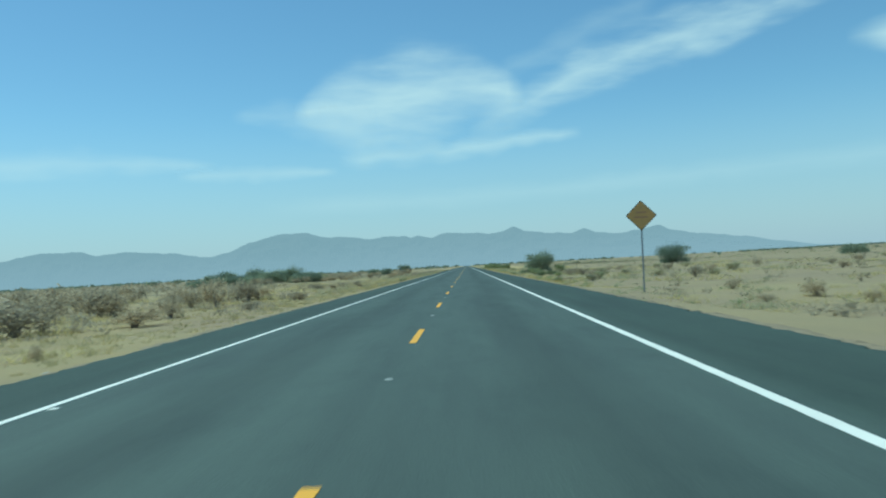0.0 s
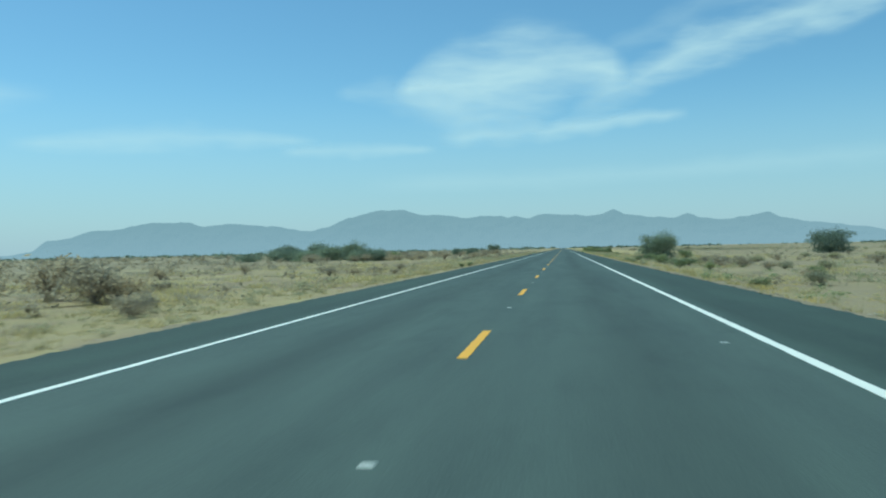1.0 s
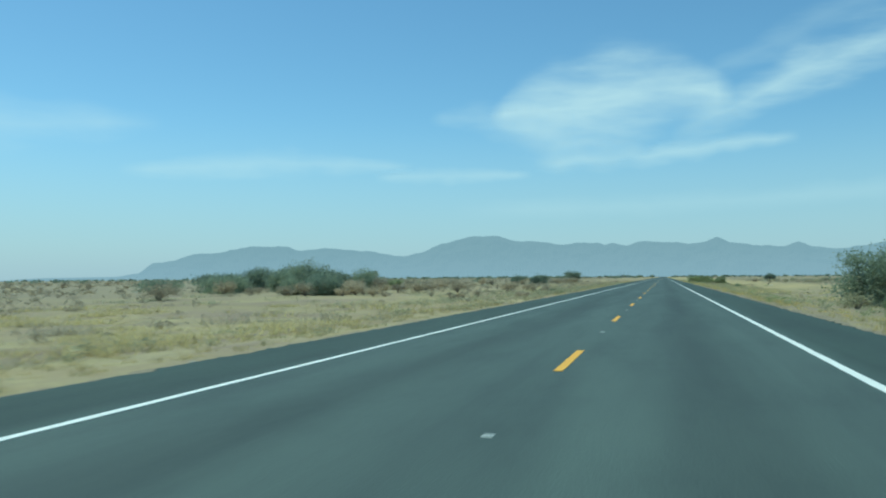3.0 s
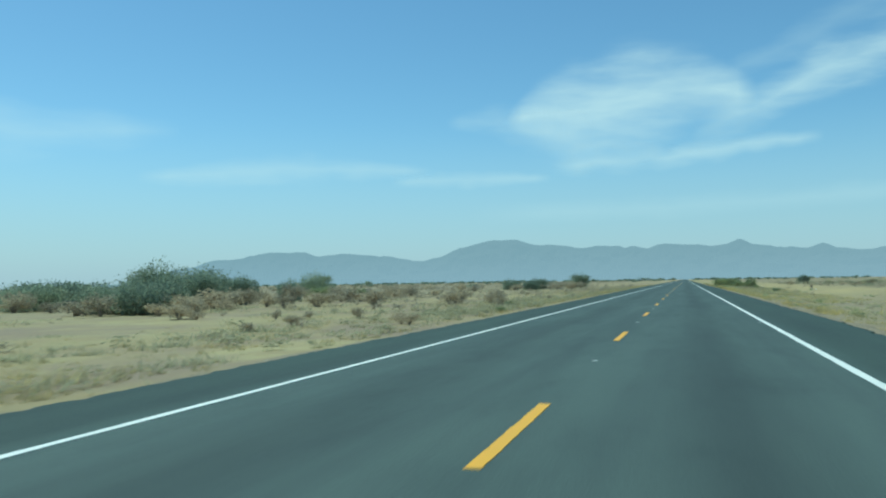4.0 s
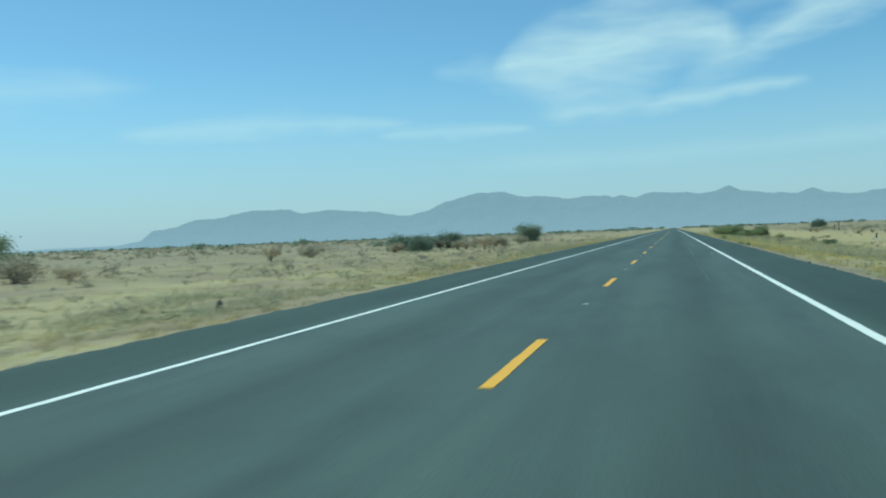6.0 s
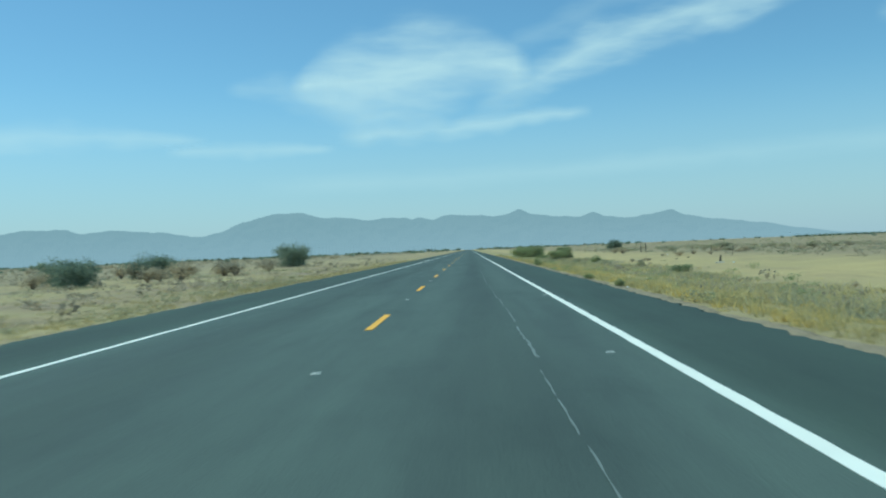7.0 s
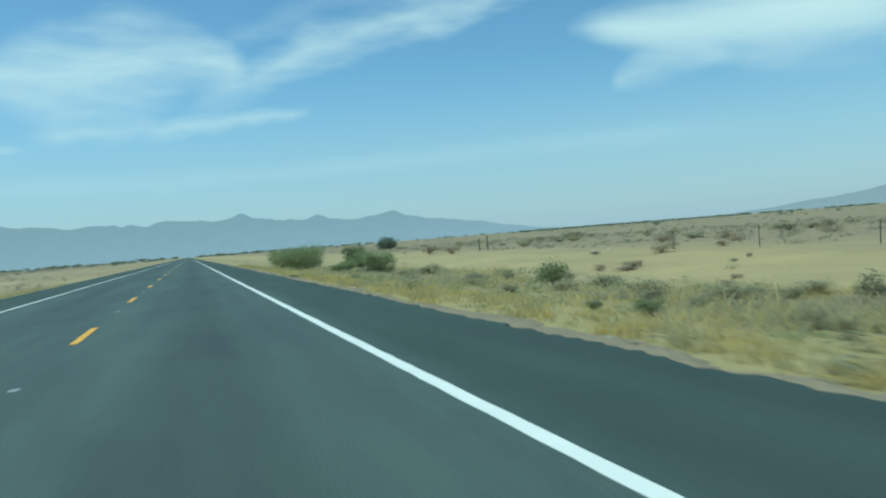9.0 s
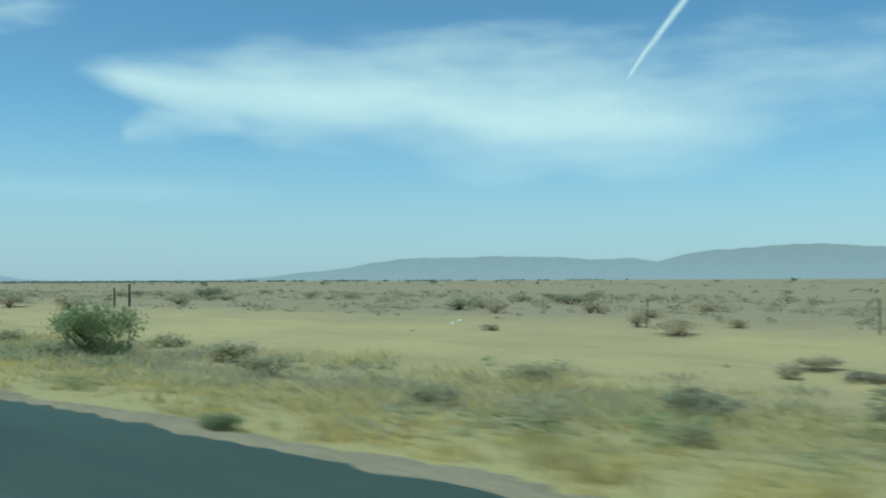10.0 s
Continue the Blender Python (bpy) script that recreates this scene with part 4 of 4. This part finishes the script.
setting("olive_grass_east", quick_mesh("olive_grass", *joined(tufts, grass_e[1::3] + grass_e[2::3], 17)), HAY, "olive-grey dry grass tufts along the verge", "grass", "stuff")
setting("dry_grass_west", quick_mesh("dry_grass", *joined(tufts, grass_w[::2], 8)), PALE_STRAW, "yellow dry grass tufts on sand", "grass", "stuff")
setting("olive_grass_west", quick_mesh("olive_grass", *joined(tufts, grass_w[1::2], 18)), HAY, "olive-grey dry grass tufts on sand", "grass", "stuff")


def swale_brush(x, y):
    if y < 215:
        return rs.rand() < 0.35 * math.exp(-((x - 6) / 9) ** 2)
    return rs.rand() < math.exp(-((x - 12) / 5.5) ** 2) * (0.35 + 0.9 * (noise.noise(Vector((x * 0.2, y * 0.1, 3))) > 0))


weeds = scatter(1100, 6.1, 24.0, 20, 352, 0.3, 1.2, (0.3, 0.5), swale_brush)
brush = [clump(80 + s, 80, 0.066) for s in range(5)]
weeds_w = scatter(320, -15.0, -6.2, 40, 250, 0.35, 1.3, (0.3, 0.5), lambda x, y: patchy(x, y) and rs.rand() < math.exp(-((-6 - x) / 5) ** 2))
weeds_w += scatter(70, -13.0, -6.3, 134, 166, 0.6, 1.7, (0.3, 0.5))
setting("dry_brush_west", quick_mesh("dry_brush", *joined(brush, weeds_w, 39)), LEAF_PALE, "low pale grey-green dry brush on the sandy verge", "brush", "stuff")
behind = scatter(900, 31, 75, 285, 470, 0.5, 1.9, (0.2, 0.36), lambda x, y: noise.noise(Vector((x * 0.09, y * 0.05, 9))) > rs.uniform(-0.3, 0.3))
setting("fence_brush", quick_mesh("fence_brush", *joined([clump(90 + s, 40, 0.1) for s in range(5)], behind, 49)), LEAF_PALE,
        "low grey-green brush behind the old fence line", "brush", "stuff")
flat_brush = [tuft(120 + s, 56, 0.30, 0.0135) for s in range(6)]


def low_brush(name, material, label, seed, *areas):
    rows = [q for count, x0, x1, y0, y1, keep in areas for q in scatter(count, x0, x1, y0, y1, 0.8, 2.2, (0.12, 0.24), keep)]
    return setting(name, quick_mesh(name, *joined(flat_brush, rows, seed)), material, label, "brush", "stuff")


def in_patches(x, y):
    return noise.noise(Vector((x * 0.16, y * 0.07, 21.0))) > rs.uniform(-0.3, 0.25)


def swale_floor(x, y):
    return in_patches(x, y) and rs.rand() < math.exp(-((x - 13.5) / 4.0) ** 2)


low_brush("low_olive_brush", HAY, "low olive-grey brush and dead grass on sand", 61,
          (900, 8.5, 20.0, 215, 352, swale_floor), (420, 7.5, 48, 12, 150, in_patches), (160, 7.2, 30, 150, 230, in_patches), (420, -34, -7.5, 8, 130, in_patches))
low_brush("low_grey_brush", LEAF_GREY, "low grey-brown brush on sand", 62,
          (300, 9.5, 20.0, 215, 352, swale_floor), (180, 9, 55, 12, 160, in_patches), (520, -42, -8.0, 8, 130, in_patches), (260, -48, -8.5, 150, 300, in_patches),
          (240, 31, 90, 240, 430, in_patches))
low_brush("low_green_brush", LEAF_PALE, "low pale grey-green brush on sand", 63,
          (520, 9.0, 19.0, 215, 352, swale_floor), (200, 8, 45, 12, 150, in_patches), (160, -13, -7.0, 125, 200, in_patches), (200, -40, -10.0, 130, 300, in_patches),
          (160, 31, 90, 240, 430, in_patches))
hedge = []
for j in range(230):
    u = j / 229
    x, y = 430 + 900 * u, 1270 + 120 * math.sin(u * 3.0) - 380 * u * u
    if u < 0.45 or noise.noise(Vector((u * 30, 0, 4))) > -0.05:
        hedge.append((x, y, rs.uniform(8, 13), rs.uniform(3.0, 4.0)))
setting("far_tree_line", quick_mesh("far_tree_line", *joined([clump(140 + s, 40, 0.15) for s in range(4)], hedge, 64)), LEAF_GREEN,
        "thin dark line of far trees on the flat horizon", "trees", "stuff")
setting("weeds_east", quick_mesh("weeds", *joined(brush, weeds[::2], 19)), LEAF_OLIVE, "low olive-green weeds in the roadside grass", "weeds", "stuff")
setting("dry_brush_east", quick_mesh("dry_brush", *joined(brush, weeds[1::2], 29)), LEAF_PALE, "low pale grey-green dry brush in the roadside grass", "brush", "stuff")


# ---- warning sign ----
def rounded_square(side, depth, rad):
    bm = bmesh.new()
    ring = []
    h = side / 2 - rad
    for cx, cz, a0 in ((h, h, 0), (-h, h, 90), (-h, -h, 180), (h, -h, 270)):
        for k in range(5):
            a = radians(a0 + k * 22.5)
            ring.append((cx + rad * math.cos(a), cz + rad * math.sin(a)))
    c = math.cos(radians(45))
    ring = [((x - z) * c, (x + z) * c) for x, z in ring]
    front = [bm.verts.new((x, -depth, z)) for x, z in ring]
    back = [bm.verts.new((x, 0, z)) for x, z in ring]
    bm.faces.new(front)
    bm.faces.new(back[::-1])
    for i in range(len(ring)):
        j = (i + 1) % len(ring)
        bm.faces.new((front[i], back[i], back[j], front[j]))
    bmesh.ops.recalc_face_normals(bm, faces=bm.faces[:])
    return bm


def slab(w, h, y, z):
    bm = box_bm(w, 0.002, h)
    bmesh.ops.translate(bm, verts=bm.verts[:], vec=(0, y, z - h / 2))
    return bm


def warning_sign(x, y):
    s = new("road_sign")
    part("post", box_bm(0.065, 0.05, 3.1, 0.008, -0.4), STEEL, s, "thin steel post")
    panel = part("panel", rounded_square(0.914, 0.004, 0.05), BLACK, s, "diamond panel with a dark border")
    panel.location = (0, -0.03, 2.92)
    face = part("face", rounded_square(0.865, 0.003, 0.045), SIGN, panel, "faded orange reflective face")
    face.location = (0, -0.005, 0)
    for w, z in ((0.42, 0.13), (0.56, -0.07)):
        part("lettering", slab(w, 0.07, -0.010, z), FADED, panel, "dark unreadable line of lettering")
    for z in (0.33, -0.33):
        bm = bmesh.new()
        bmesh.ops.create_cone(bm, cap_ends=True, segments=8, radius1=0.014, radius2=0.011, depth=0.012,
                              matrix=Matrix.Translation((0, -0.014, z)) @ Matrix.Rotation(radians(90), 4, "X"))
        part("bolt", bm, STEEL, panel)
    s.location = (x, y, float(ground_z(x, y)) + 0.33)
    s.rotation_euler = (0, radians(0.8), radians(-3))
    return tagged(s, "diamond orange warning sign on a thin steel post", "road sign")


warning_sign(8.43, 32.2)


# ---- fence posts, stones, litter ----
def post(x, y, h, rad, seed, lean=2.0):
    r = random.Random(seed)
    path = [(0, 0, -0.2), (r.uniform(-0.01, 0.01), 0.01, h * 0.5), (r.uniform(-0.03, 0.03), r.uniform(-0.03, 0.03), h)]
    v, f = tube(path, [rad, rad * 0.95, rad * 0.85], 8)
    ob = new("fence_post", mesh("fence_post", v, f))
    ob.data.materials.append(POST)
    ob.location = (x, y, float(ground_z(x, y)))
    ob.rotation_euler = (radians(r.uniform(-lean, lean)), radians(r.uniform(-lean, lean)), r.uniform(0, 6))
    return tagged(ob, "weathered dark wooden fence post in sand", "fence post", "fence posts")


for j, (x, y, h, rad) in enumerate([(32.3, 347.5, 1.55, 0.085), (31.6, 348.2, 1.3, 0.06), (29.8, 309.2, 1.1, 0.026), (29.9, 301.6, 1.1, 0.026),
                                    (29.9, 294.0, 1.0, 0.026)]):
    post(x, y, h, rad, j)


def stump(x, y):
    s = new("broken_post")
    v, f = tube([(0, 0, -0.1), (0.02, 0, 0.32), (0.06, 0.02, 0.66)], [0.10, 0.09, 0.07], 8)
    part("stake", mesh("stake", v, f), POST, s)
    bm = bmesh.new()
    bmesh.ops.create_icosphere(bm, subdivisions=2, radius=1)
    for q in bm.verts:
        q.co *= 1 + 0.25 * noise.noise(q.co * 2)
        q.co = Vector((q.co.x * 0.46, q.co.y * 0.4, max(q.co.z, -0.3) * 0.13))
    part("footing", bm, STONE, s)
    s.location = (x, y, float(ground_z(x, y)))
    return tagged(s, "broken wooden post on a low stone footing", "post")


stump(23.8, 278.6)


def stone_mesh(seed):
    bm = bmesh.new()
    bmesh.ops.create_icosphere(bm, subdivisions=1, radius=1)
    for q in bm.verts:
        q.co *= 1 + 0.35 * noise.noise(q.co * 1.7 + Vector((seed, 0, 0)))
        q.co.z *= 0.55
    me = bpy.data.meshes.new("stone")
    bm.to_mesh(me)
    v = np.zeros(len(me.vertices) * 3)
    me.vertices.foreach_get("co", v)
    f = np.array([p.vertices[:] for p in me.polygons])
    bm.free()
    bpy.data.meshes.remove(me)
    return v.reshape(-1, 3), f


spots = []
for _ in range(2200):
    side = rs.choice((-1, 1))
    y = rs.uniform(0, 345)
    d = abs(rs.normal(0.28, 0.25))
    s = 0.014 * (7 ** (rs.rand() ** 2.3))
    spots.append((float(edge_x(side, y)) + side * (d + 0.02), y, s, s))
setting("verge_stones", quick_mesh("verge_stones", *joined([stone_mesh(k) for k in range(4)], spots, 9)), STONE,
        "loose pale stones along the asphalt edge", "stones", "stuff")


crumbs = []
for _ in range(1500):
    side, y = rs.choice((-1, 1)), rs.uniform(0, 345)
    s = 0.018 * (3.2 ** (rs.rand() ** 2))
    crumbs.append((float(edge_x(side, y)) + side * abs(rs.normal(0.05, 0.07)), y, s, s * 1.1))
setting("asphalt_crumbs", quick_mesh("asphalt_crumbs", *joined([stone_mesh(10 + k) for k in range(4)], crumbs, 77)), ASPHALT,
        "dark crumbs of broken asphalt along the road edge", "asphalt crumbs", "stuff")


def litter(x, y, s, seed):
    bm = bmesh.new()
    bmesh.ops.create_icosphere(bm, subdivisions=2, radius=s)
    for q in bm.verts:
        q.co *= 1 + 0.5 * noise.noise(q.co * 9 / s * 0.2 + Vector((seed, 1, 0)))
        q.co.z *= 0.7
    me = bpy.data.meshes.new("litter")
    bm.to_mesh(me)
    bm.free()
    me.materials.append(LITTER)
    ob = new("litter", me)
    ob.location = (x, y, float(ground_z(x, y)) + s * 0.4)
    return tagged(ob, "crumpled white plastic litter on sand", "litter", "roadside litter")


for j, (x, y, s) in enumerate([(24.2, 276.2, 0.09), (28.6, 317.2, 0.08), (12.3, 277.5, 0.06), (12.3, 277.0, 0.05), (30.3, 318.1, 0.07),
                               (-13.4, 101.0, 0.07), (6.2, 230.2, 0.04), (6.8, 288.6, 0.03)]):
    litter(x, y, s, j)


def tyre_scrap(x, y, size, seed):
    """A curled strip of shed tyre tread."""
    r = random.Random(seed)
    bm = bmesh.new()
    rows = []
    for k in range(8):
        u = k / 7 - 0.5
        z = 0.012 + size * 0.5 * u * u + r.uniform(0, 0.006)
        rows.append([bm.verts.new((u * size, s * size * r.uniform(0.16, 0.24), z)) for s in (-1, 1)])
    for a, b in zip(rows, rows[1:]):
        bm.faces.new((a[0], b[0], b[1], a[1]))
    bmesh.ops.solidify(bm, geom=bm.faces[:], thickness=0.012)
    me = bpy.data.meshes.new("tyre_scrap")
    bm.to_mesh(me)
    bm.free()
    me.materials.append(RUBBER)
    ob = new("tyre_scrap", me)
    ob.location = (x, y, float(ground_z(x, y)) + 0.01)
    ob.rotation_euler = (0, 0, r.uniform(0, 6.28))
    return tagged(ob, "curled strip of black shed tyre tread", "tyre scrap", "tyre scraps on the verge")


for j, (x, y, size) in enumerate([(6.02, 259.2, 0.22), (6.16, 258.3, 0.18), (6.5, 24.0, 0.30), (6.05, 274.3, 0.18), (7.7, 232.5, 0.22)]):
    tyre_scrap(x, y, size, j)


def dead_stump(x, y, h, seed):
    """A charred stump with a few broken limbs."""
    v, f = stems(seed, 5, h * 0.4, h, 0.05)
    v2, f2 = tube([(0, 0, -0.1), (0.03, 0.0, h * 0.4), (0.0, 0.05, h * 0.75)], [0.11, 0.09, 0.05], 8)
    ob = new("dead_stump", mesh("dead_stump", list(v) + list(v2), list(f) + [[q + len(v) for q in g] for g in f2]))
    ob.data.materials.append(CHAR)
    ob.location = (x, y, float(ground_z(x, y)))
    return tagged(ob, "dark dead stump with broken limbs on sand", "stump", "dead stumps")


for j, (x, y, h) in enumerate([(-20.0, 191.8, 0.7), (-8.8, 193.0, 0.3)]):
    dead_stump(x, y, h, 70 + j)
